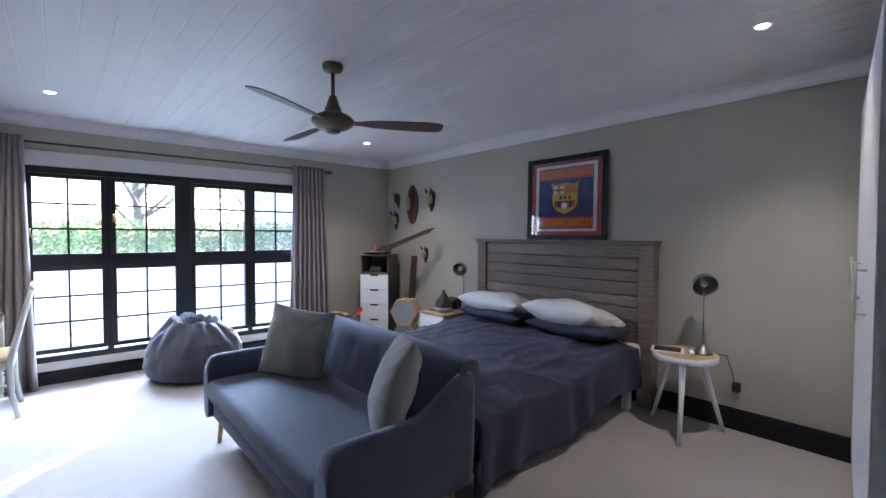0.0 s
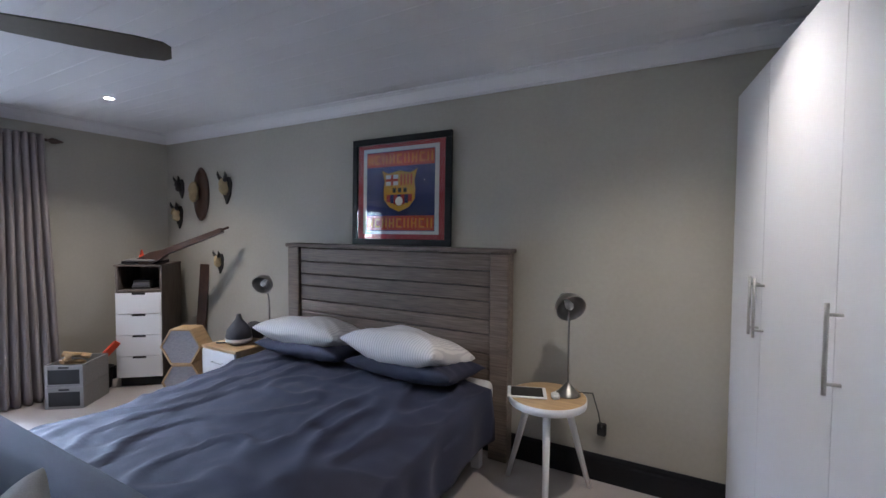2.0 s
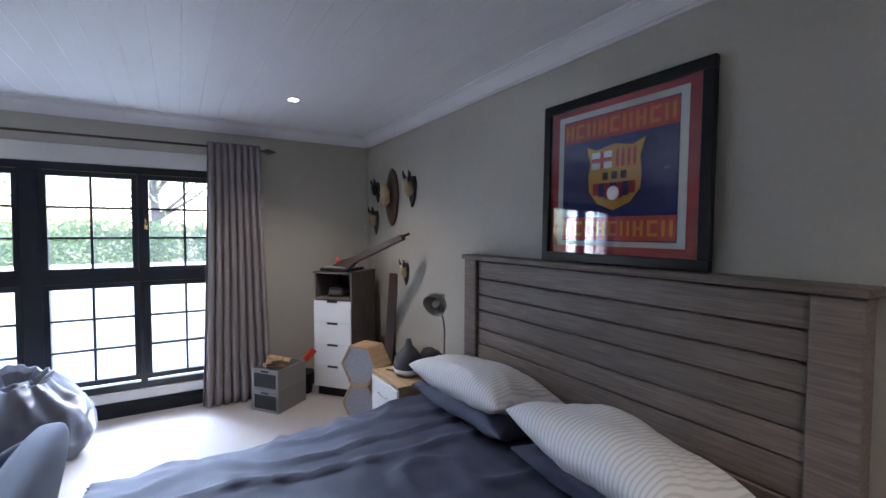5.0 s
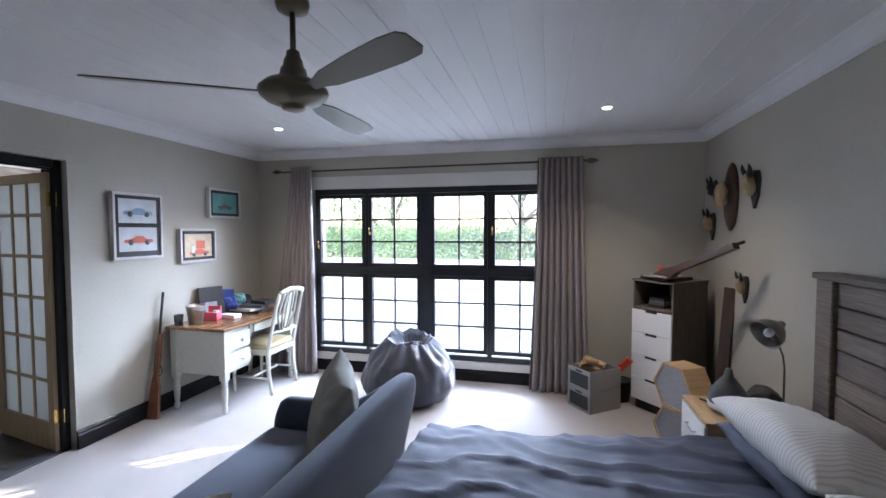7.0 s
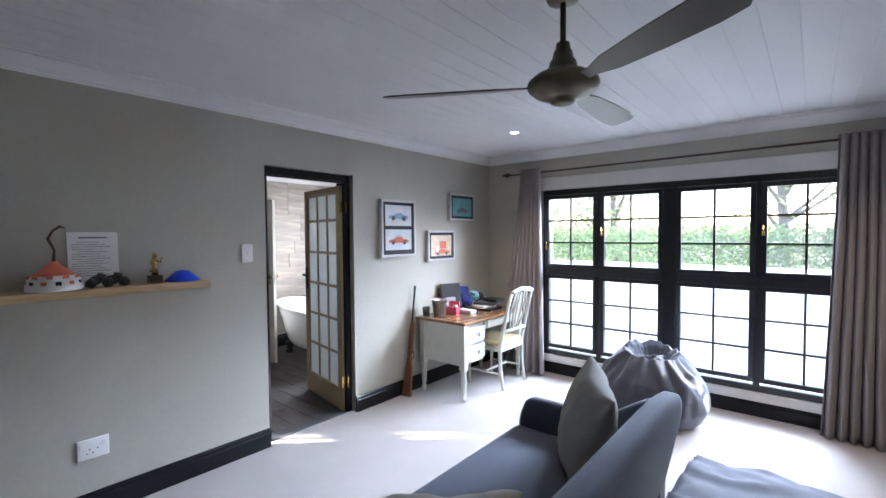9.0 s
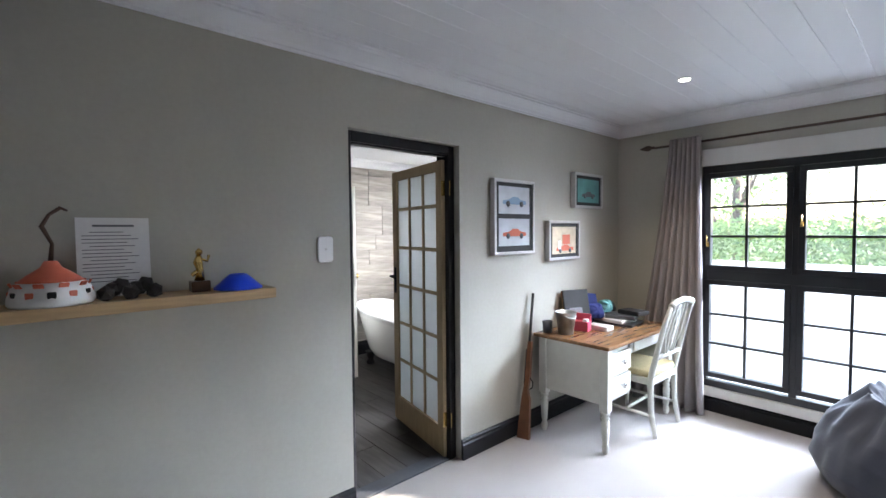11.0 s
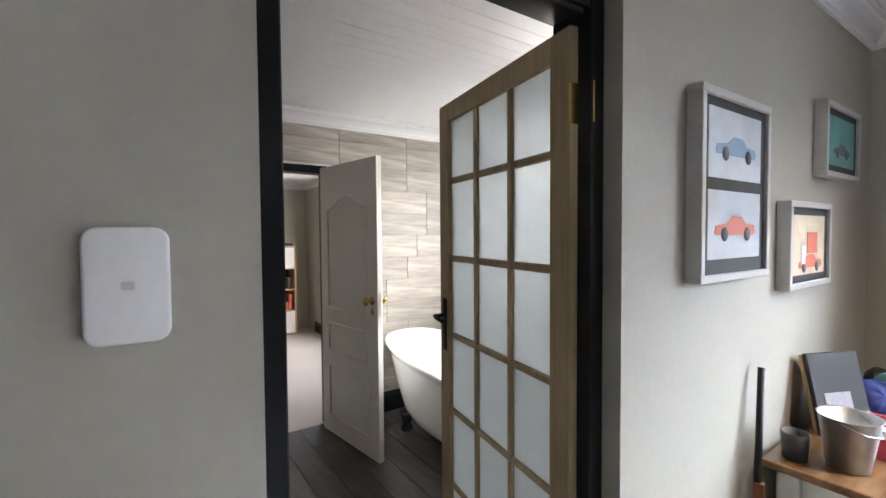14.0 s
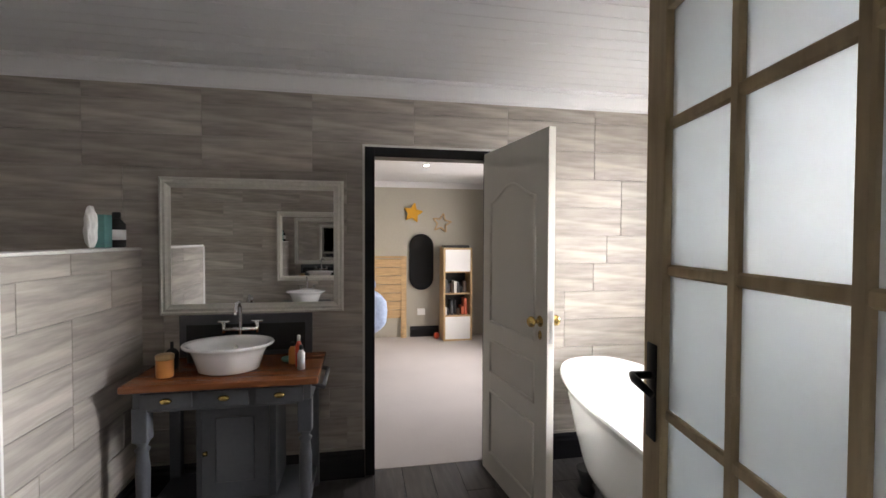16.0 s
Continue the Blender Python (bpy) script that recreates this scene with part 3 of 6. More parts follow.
# ---------------------------------------------------------------- sofa with its back to the foot of the bed
def sofa():
    s = thing("sofa", "blue-grey felt two-seater sofa with buttoned back at the bed's foot", "sofa", pose(2.205, 2.845, 0))
    # local: +x is the back, y along
    HL, XF, XB = 0.925, -0.42, 0.40

    part("seat_frame", boxes((XF + 0.02, XB - 0.06, -HL + 0.07, HL - 0.07, 0.17, 0.30), bev=0.025, seg=2), SOFA, s, smooth=True)
    part("seat_cushion", boxes((XF - 0.02, XB - 0.12, -HL + 0.09, HL - 0.09, 0.302, 0.45), bev=0.055, seg=4), SOFA, s, smooth=True)

    def arch(y):
        k = abs(y) / HL
        return 0.83 - 0.03 * max(0.0, (k - 0.62) / 0.38) ** 2

    def back(u, v):
        y = (u - 0.5) * 2 * (HL - 0.02)
        top = arch(y)
        a = v * 2 * math.pi
        # a rounded slab that leans back
        ca, sa = math.cos(a), math.sin(a)
        h = 0.5 + 0.5 * math.copysign(abs(sa) ** 0.45, sa)
        z = 0.18 + h * (top - 0.18)
        thick = 0.075 * math.copysign(abs(ca) ** 0.6, ca)
        tuft = 0.0
        if ca < -0.2:
            for by in (-0.62, -0.31, 0.0, 0.31, 0.62):
                for bz in (0.56, 0.68):
                    tuft += 0.022 * math.exp(-((y - by - (0.15 if bz > 0.6 else 0)) ** 2 + (z - bz) ** 2) / 0.0035)
        x = XB - 0.13 + 0.13 * h + thick + tuft
        return Vector((x, y, z))

    def grid_back():
        bm = bmesh.new()
        nu, nv = 64, 40
        rows = [[bm.verts.new(back(i / (nu - 1), j / nv)) for j in range(nv)] for i in range(nu)]
        for i in range(nu - 1):
            for j in range(nv):
                k = (j + 1) % nv
                bm.faces.new((rows[i][j], rows[i][k], rows[i + 1][k], rows[i + 1][j])).smooth = True
        bm.faces.new(rows[0])
        bm.faces.new(rows[-1][::-1])
        bmesh.ops.recalc_face_normals(bm, faces=bm.faces[:])
        return bm

    bk = part("backrest", grid_back(), SOFA, s)
    for by in (-0.62, -0.31, 0.0, 0.31, 0.62):
        for bz in (0.56, 0.68):
            yy = by + (0.15 if bz > 0.6 else 0)
            if abs(yy) < 0.75:
                h = (bz - 0.18) / (arch(yy) - 0.18)
                part("button", lathe([(0.0, -0.004), (0.012, -0.002), (0.014, 0.003), (0.0, 0.008)], 10), SOFA, bk, "covered button").matrix_basis = pose(XB - 0.11 + 0.14 * h - 0.055, yy, bz, 0, -90, 0)
    for sgn in (-1, 1):
        def arm(u, v, sgn=sgn):
            # u runs front to back, v round the section
            x = XF - 0.01 + u * (XB - XF - 0.02)
            k = max(0.0, (u - 0.55) / 0.45)
            top = 0.60 + 0.16 * k * k * (3 - 2 * k)
            a = v * 2 * math.pi
            ca, sa = math.cos(a), math.sin(a)
            round_front = min(1.0, u / 0.10)
            top -= 0.09 * (1 - math.sqrt(max(0, 1 - (1 - round_front) ** 2)))
            z = 0.17 + (0.5 + 0.5 * math.copysign(abs(sa) ** 0.5, sa)) * (top - 0.17)
            y = sgn * (HL - 0.035 + 0.055 * math.copysign(abs(ca) ** 0.55, ca) + 0.03 * (z - 0.2))
            return Vector((x, y, z))
        bm = bmesh.new()
        nu, nv = 34, 28
        rows = [[bm.verts.new(arm(i / (nu - 1), j / nv)) for j in range(nv)] for i in range(nu)]
        for i in range(nu - 1):
            for j in range(nv):
                k = (j + 1) % nv
                bm.faces.new((rows[i][j], rows[i][k], rows[i + 1][k], rows[i + 1][j])).smooth = True
        bm.faces.new(rows[0])
        bm.faces.new(rows[-1][::-1])
        bmesh.ops.recalc_face_normals(bm, faces=bm.faces[:])
        part("armrest", bm, SOFA, s)
    for x in (XF + 0.07, XB - 0.06):
        for y in (-HL + 0.12, HL - 0.12):
            part("leg", tube([(x, y, 0.18), (x + (0.02 if x > 0 else -0.02), y, 0)], [0.021, 0.012]), OAK, s, "tapered oak leg")
    return s


sofa()
for nm, m, sd in (("cushion", pose(2.30, 3.43, 0.665, -16, 6, -58), 11), ("cushion", pose(2.31, 2.21, 0.665, -18, -8, -122), 12)):
    c = mesh(nm, stuffed(0.52, 0.52, 0.22, sd, 0.08), CUSHION)
    c.matrix_basis = m
    tagged(c, "olive-grey linen scatter cushion leaning in the sofa corner", "cushion", "sofa cushions")


# ---------------------------------------------------------------- wardrobe
def wardrobe():
    w = thing("wardrobe", "tall white melamine wardrobe with steel bar handles", "wardrobe", pose(2.93, 0.50, 0, 0, 0, 7.0))
    L, D, H = 1.865, 0.58, 2.22
    # local x along the front, +y out of the front
    part("side_panel", boxes((0, 0.018, -D, -0.004, 0, H), bev=0.001), EDGE, w, "grey-white end panel")
    part("edge_strip", boxes((0.0, 0.05, -0.003, 0.0, 0, H)), EDGE, w)
    part("body", boxes((0.019, L, -D, -0.024, 0.06, H), (0.019, L, -D, -0.06, 0, 0.059)), WARD, w)
    xs = [0.052, 0.66, 1.34, L]
    for i, (a, b) in enumerate(zip(xs, xs[1:])):
        d = part("door", boxes((a + 0.0015, b - 0.0015, -0.022, -0.003, 0.07, H - 0.002), bev=0.001), WARD, w)
        hx = (0.615, 1.305, 1.375)[i]
        part("handle", merged(tube([(hx, 0.032, 1.09), (hx, 0.032, 1.335)], 0.006), tube([(hx, -0.003, 1.12), (hx, 0.032, 1.12)], 0.005, 8), tube([(hx, -0.003, 1.305), (hx, 0.032, 1.305)], 0.005, 8)), BRUSHED, d, "brushed steel bar handle")
    part("screw_cap", moved(lathe([(0.006, 0), (0.005, 0.002), (0, 0.003)], 12), pose(0, -0.10, 1.37, 0, -90, 0)), DARK, w)
    return w


wardrobe()


# ---------------------------------------------------------------- curtains on their rod
rod = thing("curtain_rod", "slim bronze curtain rod with leaf finials over the window", "curtain rod", pose(0, 5.88, 2.29))
part("rod", tube([(0.40, 0, 0), (3.72, 0, 0.01)], 0.010), ROD, rod)
for x, sgn in ((0.40, -1), (3.72, 1)):
    part("finial", moved(lathe([(0.008, 0), (0.014, 0.01), (0.010, 0.02), (0.026, 0.05), (0.022, 0.08), (0.008, 0.12), (0, 0.135)], 12), pose(x, 0, 0.005, 0, 90 * sgn, 0) @ Matrix.Diagonal((1, 0.5, 1, 1))), ROD, rod)
for x in (0.55, 3.66):
    part("bracket", merged(tube([(x, 0.0, -0.012), (x, 0.06, -0.02), (x, 0.118, -0.02)], 0.006), boxes((x - 0.015, x + 0.015, 0.108, 0.119, -0.06, 0.02), bev=0.002)), ROD, rod)


def curtain(x0, x1, bx0, bx1, folds, seed):
    def fn(u, v):
        # v from the top to the floor
        top, low = x0 + (x1 - x0) * u, bx0 + (bx1 - bx0) * u
        k = v ** 1.3
        x = top + (low - top) * k
        ph = u * folds * 2 * math.pi + 0.5 * noise.noise(Vector((u * 3, v * 1.2, seed)))
        amp = 0.032 + 0.018 * v
        y = 5.868 - 0.012 + amp * math.sin(ph) + 0.012 * noise.noise(Vector((u * 6, v * 3, seed + 3)))
        x += 0.010 * math.sin(ph * 1.0 + 1.2)
        return Vector((x, y - 0.02 * v, 2.335 - v * 2.325))
    ob = mesh("curtain", surface(folds * 14, 40, fn), CURTAIN)
    so = ob.modifiers.new("thick", "SOLIDIFY")
    so.thickness = 0.004
    return tagged(ob, "mauve-grey full-length curtain hanging in deep folds, drawn open", "curtain", "curtains at the window")


curtain(0.53, 0.78, 0.20, 0.84, 7, 2)
curtain(3.27, 3.70, 3.20, 3.78, 8, 7)


# ---------------------------------------------------------------- bean bag
def beanbag():
    b = thing("bean_bag", "slumped grey canvas bean bag by the window", "bean bag", pose(2.07, 5.45, 0))

    def fn(u, v):
        a = u * 2 * math.pi
        prof = [(0.30, 0.0), (0.41, 0.04), (0.455, 0.15), (0.44, 0.27), (0.39, 0.38), (0.32, 0.46), (0.255, 0.53), (0.215, 0.575), (0.17, 0.54), (0.12, 0.47), (0.04, 0.43), (0.002, 0.425)]
        p = v * (len(prof) - 1)
        i = min(int(p), len(prof) - 2)
        f = p - i
        f = f * f * (3 - 2 * f)
        r = prof[i][0] * (1 - f) + prof[i + 1][0] * f
        z = prof[i][1] * (1 - f) + prof[i + 1][1] * f
        n = noise.noise(Vector((math.cos(a) * 1.4, math.sin(a) * 1.4, z * 3)))
        cr = noise.noise(Vector((math.cos(a) * 4.5, math.sin(a) * 4.5, z * 5 + 5)))
        pl = max(0.0, 1 - abs(noise.noise(Vector((math.cos(a) * 5, math.sin(a) * 5, z * 1.4 + 8)))) * 6) * 0.008 * (0.3 + v)
        seam = 0.012 * max(0, 1 - abs(math.sin(a * 3)) * 9)
        k = 1 + 0.05 * n
        tilt = 0.06 * z * math.cos(a - 2.2)
        return Vector(((r * k + 0.026 * cr - seam + pl) * math.cos(a), (r * k + 0.026 * cr - seam + pl) * math.sin(a), max(0.0, z + tilt + (0.035 * cr if z > 0.02 else 0))))
    part("body", surface(110, 60, fn, True), BEANBAG, b)

    def scarf(u, v):
        x, y = (u - 0.5) * 0.34, (v - 0.5) * 0.28
        n = noise.noise(Vector((x * 9, y * 9, 3))) + 0.5 * noise.noise(Vector((x * 22, y * 22, 7)))
        return Vector((x + 0.05 * n, y - 0.03 * n, 0.50 + 0.075 * n - 0.6 * (x * x + y * y)))
    part("gathered_top", surface(40, 34, scarf), BEANBAG, b, "crumpled gathered canvas")
    return b


beanbag()


# ---------------------------------------------------------------- ceiling fan
def fan():
    f = thing("ceiling_fan", "three-bladed antique brass ceiling fan on a short rod", "ceiling fan", pose(2.375, 3.0, 0.012))
    part("canopy", lathe([(0.066, 2.537), (0.068, 2.52), (0.06, 2.495), (0.03, 2.485), (0.0, 2.485)], 24), PEWTER, f)
    part("down_rod", tube([(0, 0, 2.5), (0, 0, 2.26)], 0.012), PEWTER, f)
    part("motor", lathe([(0.014, 2.335), (0.026, 2.332), (0.030, 2.305), (0.036, 2.300), (0.042, 2.265), (0.050, 2.262), (0.056, 2.232), (0.066, 2.226), (0.110, 2.205), (0.136, 2.182), (0.140, 2.168), (0.132, 2.152), (0.105, 2.130), (0.070, 2.116), (0.048, 2.112), (0.046, 2.100), (0.030, 2.094), (0.0, 2.093)], 36), PEWTER, f)
    for az in (90, 210, 330):
        bl = bmesh.new()
        prof = [(0.10, 0.022), (0.18, 0.026), (0.26, 0.048), (0.45, 0.062), (0.62, 0.066), (0.70, 0.058), (0.725, 0.035), (0.73, 0.0)]
        vs = []
        for z in (0.003, -0.003):
            vs.append([[bl.verts.new((x, s * w, z)) for s in (-1, 1)] for x, w in prof[:-1]])
        for z, fl in ((0, False), (1, True)):
            for a, b in zip(vs[z], vs[z][1:]):
                q = (a[0], b[0], b[1], a[1])
                bl.faces.new(q if not fl else q[::-1])
        t, u = vs
        for s in (0, 1):
            for i in range(len(t) - 1):
                bl.faces.new((t[i][s], t[i + 1][s], u[i + 1][s], u[i][s]))
        bl.faces.new((t[-1][0], t[-1][1], u[-1][1], u[-1][0]))
        bl.faces.new((t[0][0], t[0][1], u[0][1], u[0][0]))
        bmesh.ops.recalc_face_normals(bl, faces=bl.faces[:])
        b = part("blade", bl, BLADE, f, "bronze pitched blade")
        b.matrix_basis = pose(0, 0, 2.165, 0, 0, az) @ pose(0, 0, 0, -13, 0, 0)
    return f


fan()

# downlights
for i, (x, y) in enumerate(((0.98, 4.97), (3.81, 4.95), (3.82, 1.02))):
    d = thing("downlight", "small round recessed ceiling downlight, lit", "downlight", pose(x, y, ZC), "ceiling downlights")
    part("trim_ring", lathe([(0.045, 0.0), (0.043, -0.005), (0.034, -0.006), (0.032, 0.0)], 24), WPLASTIC, d)
    part("lens", lathe([(0.031, -0.002), (0.028, -0.004), (0.0, -0.0045)], 20), LAMPGLOW, d, "glowing lens")
    lp = new("downlight_beam", bpy.data.lights.new("downlight_beam", "SPOT"))
    lp.data.energy, lp.data.spot_size, lp.data.spot_blend, lp.data.shadow_soft_size, lp.data.color = 11, radians(120), 1.0, 0.03, (1, 0.88, 0.72)
    lp.matrix_world = look((x, y, ZC - 0.02), (x, y, 0))

# ---------------------------------------------------------------- bathroom shell
BXW, BXE, BYS, BYN, BZC = -2.75, -0.18, 0.9, 5.7, 2.47
D2Y0, D2Y1, D2Z = 3.285, 4.14, 2.065
structure("floor_bathroom", boxes((BXW - 0.12, BXE + 0.13, BYS - 0.1, BYN + 0.1, -0.12, -0.012)), DARK, "dark grout bed under the bathroom planks", "floor")
wall_bw = structure("wall_bathroom_west", boxes((BXW - 0.12, BXW - 0.006, BYS, D2Y0, 0, 2.7), (BXW - 0.12, BXW - 0.006, D2Y1, BYN, 0, 2.7), (BXW - 0.12, BXW - 0.006, D2Y0, D2Y1, D2Z, 2.7)), GROUT, "wall of grey wood-look plank tiles", "wall")
wall_be = structure("wall_bathroom_east", boxes((BXE - 0.004, BXE - 0.001, BYS, 3.02, 0, 2.5), (BXE - 0.004, BXE - 0.001, 3.845, BYN, 0, 2.5), (BXE - 0.004, BXE - 0.001, 3.02, 3.845, 2.13, 2.5)), GROUT, "wall of grey wood-look plank tiles", "wall")
structure("wall_bathroom_south", boxes((BXW - 0.12, BXE - 0.001, BYS - 0.15, BYS, 0, 2.7)), TILE, "tiled end wall of the shower", "wall")
BWX0, BWX1 = -2.3, -0.8
structure("wall_bathroom_north", boxes((BXW - 0.12, BWX0, BYN, BYN + 0.15, 0, 2.7), (BWX1, BXE - 0.001, BYN, BYN + 0.15, 0, 2.7), (BWX0, BWX1, BYN, BYN + 0.15, 0, 1.0), (BWX0, BWX1, BYN, BYN + 0.15, 2.15, 2.7)), TILE, "tiled wall behind the bath, with its window", "wall")
structure("ceiling_bathroom", boarded(BXW - 0.006, BXE - 0.001, BYS, BYN, BZC, 0.10), CEIL, "white painted board ceiling of the bathroom", "ceiling")
structure("cornice_bathroom", cornice(BXW - 0.003, BXE - 0.005, BYS, BYN, BZC), CEIL, "white moulded bathroom cornice", "cornice")
skirting("baseboard_5", (BXW, 2.05), (BXW, D2Y0 - 0.002), (1, 0), 0.17)
skirting("baseboard_6", (BXW, D2Y1 + 0.002), (BXW, BYN), (1, 0), 0.17)
structure("door_frame_far", boxes((BXW - 0.12, BXW + 0.008, D2Y0, D2Y0 + 0.06, 0, D2Z), (BXW - 0.12, BXW + 0.008, D2Y1 - 0.06, D2Y1, 0, D2Z), (BXW - 0.12, BXW + 0.008, D2Y0 + 0.06, D2Y1 - 0.06, D2Z - 0.06, D2Z), bev=0.003), BLACK, "black painted frame of the far doorway", "door frame")
structure("trim_door", boxes((BXW + 0.0005, BXW + 0.006, D2Y0 - 0.014, D2Y0 - 0.001, 0.17, D2Z + 0.014), (BXW + 0.0005, BXW + 0.006, D2Y0 - 0.001, D2Y1 + 0.014, D2Z + 0.001, D2Z + 0.014)), BAND, "pale tile trim round the far doorway", "trim")

# half-height shower partition
part_wall = structure("wall_shower", boxes((-2.745, -1.74, 1.90, 2.022, 0, 1.425)), GROUT, "half-height tiled shower partition", "wall")
structure("trim_shower", boxes((-2.745, -1.735, 1.89, 2.034, 1.426, 1.44), (-1.739, -1.727, 2.024, 2.036, 0, 1.4255), bev=0.002), BAND, "pale edging on the shower partition", "trim")
skirting("baseboard_7", (-2.72, 2.029), (-1.745, 2.029), (0, 1), 0.17)


def panelled_door():
    d = tagged(new("door_2"), "white moulded panel door with brass knob, standing open", "door", kind="structure")
    W, H, T = 0.77, 2.04, 0.04
    part("door_leaf", boxes((0, W, -T, 0, 0.008, H), bev=0.002), WHITE2, d)
    for s, y in ((1, 0.0), (-1, -T)):
        def mould(pts):
            return tube([(x, y + s * 0.001, z) for x, z in pts], 0.010, 8)
        arch = [(0.12 + 0.53 * i / 16, 1.72 + 0.085 * math.sin(math.pi * i / 16) ** 2) for i in range(17)]
        part("moulding", mould([(0.12, 0.98)] + arch + [(0.65, 0.98), (0.12, 0.98)]), WHITE2, d)
        part("moulding", mould([(0.12, 0.66), (0.12, 0.86), (0.65, 0.86), (0.65, 0.66), (0.12, 0.66)]), WHITE2, d)
        part("moulding", mould([(0.12, 0.15), (0.12, 0.54), (0.65, 0.54), (0.65, 0.15), (0.12, 0.15)]), WHITE2, d)
        part("knob", moved(lathe([(0.028, 0), (0.028, 0.004), (0.010, 0.010), (0.010, 0.03), (0.026, 0.042), (0.028, 0.055), (0.018, 0.066), (0, 0.068)], 20), pose(W - 0.065, y, 1.085, -90 * s, 0, 0)), BRASS, d, "polished brass knob")
        part("keyhole_plate", moved(lathe([(0.016, 0), (0.015, 0.003), (0, 0.004)], 16), pose(W - 0.065, y, 1.015, -90 * s, 0, 0) @ Matrix.Diagonal((1, 1.5, 1, 1))), BRASS, d)
    part("lock_plate", boxes((W, W + 0.002, -0.03, -0.01, 0.985, 1.145)), BRUSHED, d)
    return d


WHITE2 = material("cream_white_door_paint", (0.70, 0.68, 0.62), 0.4, stain=0.03, bump=0.04, bump_scale=60)
leaf2 = panelled_door()
leaf2.matrix_basis = pose(-2.735, 4.085, 0, 0, 0, 8.0)


# ---------------------------------------------------------------- vanity with basin, mirror
def turned_leg(x, y, h):
    return lathe([(0.02, 0), (0.026, 0.015), (0.018, 0.03), (0.028, 0.05), (0.024, 0.09), (0.03, h * 0.3), (0.033, h * 0.55), (0.024, h * 0.66), (0.034, h * 0.69), (0.02, h * 0.71), (0.03, h * 0.74), (0.03, h * 0.76)], 16, (x, y, 0))


def vanity():
    v = thing("vanity", "slate-grey turned-leg washstand with hardwood top", "vanity", pose(-2.745, 2.60, 0))
    # local x out from the wall, y along it
    part("top", boxes((0.0, 0.52, -0.45, 0.45, 0.765, 0.80), bev=0.008, seg=2), VANTOP, v, "oiled reddish hardwood top")
    part("apron", boxes((0.03, 0.47, -0.41, 0.41, 0.655, 0.764), bev=0.003), SLATE, v)
    for y in (-0.26, 0.0, 0.26):
        dr = part("drawer", boxes((0.468, 0.481, y - 0.115, y + 0.115, 0.67, 0.75), bev=0.003), SLATE, v)
        part("cup_pull", moved(lathe([(0.026, 0), (0.02, 0.012), (0, 0.014)], 12), pose(0.481, y, 0.71, 0, 90, 0) @ Matrix.Diagonal((0.6, 1.1, 1, 1))), BRASS, dr, "brass cup pull")
    for y in (-0.38, 0.38):
        part("leg", merged(turned_leg(0.44, y, 0.68), boxes((0.405, 0.475, y - 0.035, y + 0.035, 0.51, 0.68), bev=0.004)), SLATE, v)
        part("leg", boxes((0.02, 0.07, y - 0.03, y + 0.03, 0, 0.68), bev=0.004), SLATE, v)
    part("lower_shelf", boxes((0.03, 0.46, -0.40, 0.40, 0.10, 0.13), bev=0.006), SLATE, v)
    cp = part("cupboard", boxes((0.05, 0.36, -0.17, 0.22, 0.131, 0.654), bev=0.003), SLATE, v)
    dd = part("door", boxes((0.361, 0.378, -0.14, 0.19, 0.15, 0.645), bev=0.003), SLATE, cp)
    part("panel", boxes((0.379, 0.388, -0.07, 0.12, 0.24, 0.58), bev=0.006), SLATE, dd)
    part("knob", moved(lathe([(0.008, 0), (0.006, 0.01), (0.013, 0.02), (0, 0.028)], 12), pose(0.379, -0.115, 0.40, 0, 90, 0)), BRASS, dd, "brass knob")
    part("splashback", boxes((0.002, 0.022, -0.37, 0.37, 0.801, 1.045), bev=0.003), SLATE, v)
    part("splash_panel", boxes((0.023, 0.028, -0.33, 0.33, 0.83, 0.99)), DARK, v, "black splash panel")
    part("towel_rail", tube([(0.10, 0.41, 0.74), (0.10, 0.47, 0.72), (0.42, 0.47, 0.72), (0.42, 0.41, 0.74)], 0.012), SLATE, v)
    return v


vanity()


def basin(name, label, m, tap=True):
    b = thing(name, label, "basin", m)
    bowl = lathe([(0.125, 0), (0.15, 0.01), (0.175, 0.09), (0.198, 0.125), (0.222, 0.133), (0.226, 0.142), (0.222, 0.148), (0.196, 0.140), (0.17, 0.11), (0.14, 0.035), (0.02, 0.022), (0.0, 0.022)], 40)
    part("bowl", moved(bowl, Matrix.Diagonal((0.8, 1.0, 1, 1))), CERAMIC, b)
    part("overflow", moved(lathe([(0.013, 0), (0.011, 0.003), (0, 0.001)], 12), pose(-0.128, 0, 0.09, 0, 75, 0)), CHROME, b)
    return b


basin("wash_basin", "white oval ceramic vessel basin on the washstand", pose(-2.43, 2.58, 0.801))
tap = thing("mixer_tap", "chrome swan-neck bridge mixer with cross handles", "tap", pose(-2.655, 2.58, 0.801))
part("spout", tube([(0, 0, 0), (0, 0, 0.24), (0.01, 0, 0.30), (0.045, 0, 0.335), (0.085, 0, 0.325), (0.10, 0, 0.29), (0.10, 0, 0.27)], [0.014, 0.012, 0.011, 0.011, 0.011, 0.011, 0.012]), CHROME, tap)
part("bridge", tube([(0, -0.09, 0.17), (0, 0.09, 0.17)], 0.012), CHROME, tap)
for y in (-0.09, 0.09):
    part("cross_handle", merged(tube([(0, y, 0.15), (0, y, 0.215)], 0.011), tube([(-0.032, y, 0.215), (0.032, y, 0.215)], 0.006, 8), tube([(0, y - 0.032, 0.215), (0, y + 0.032, 0.215)], 0.006, 8)), CHROME, tap)


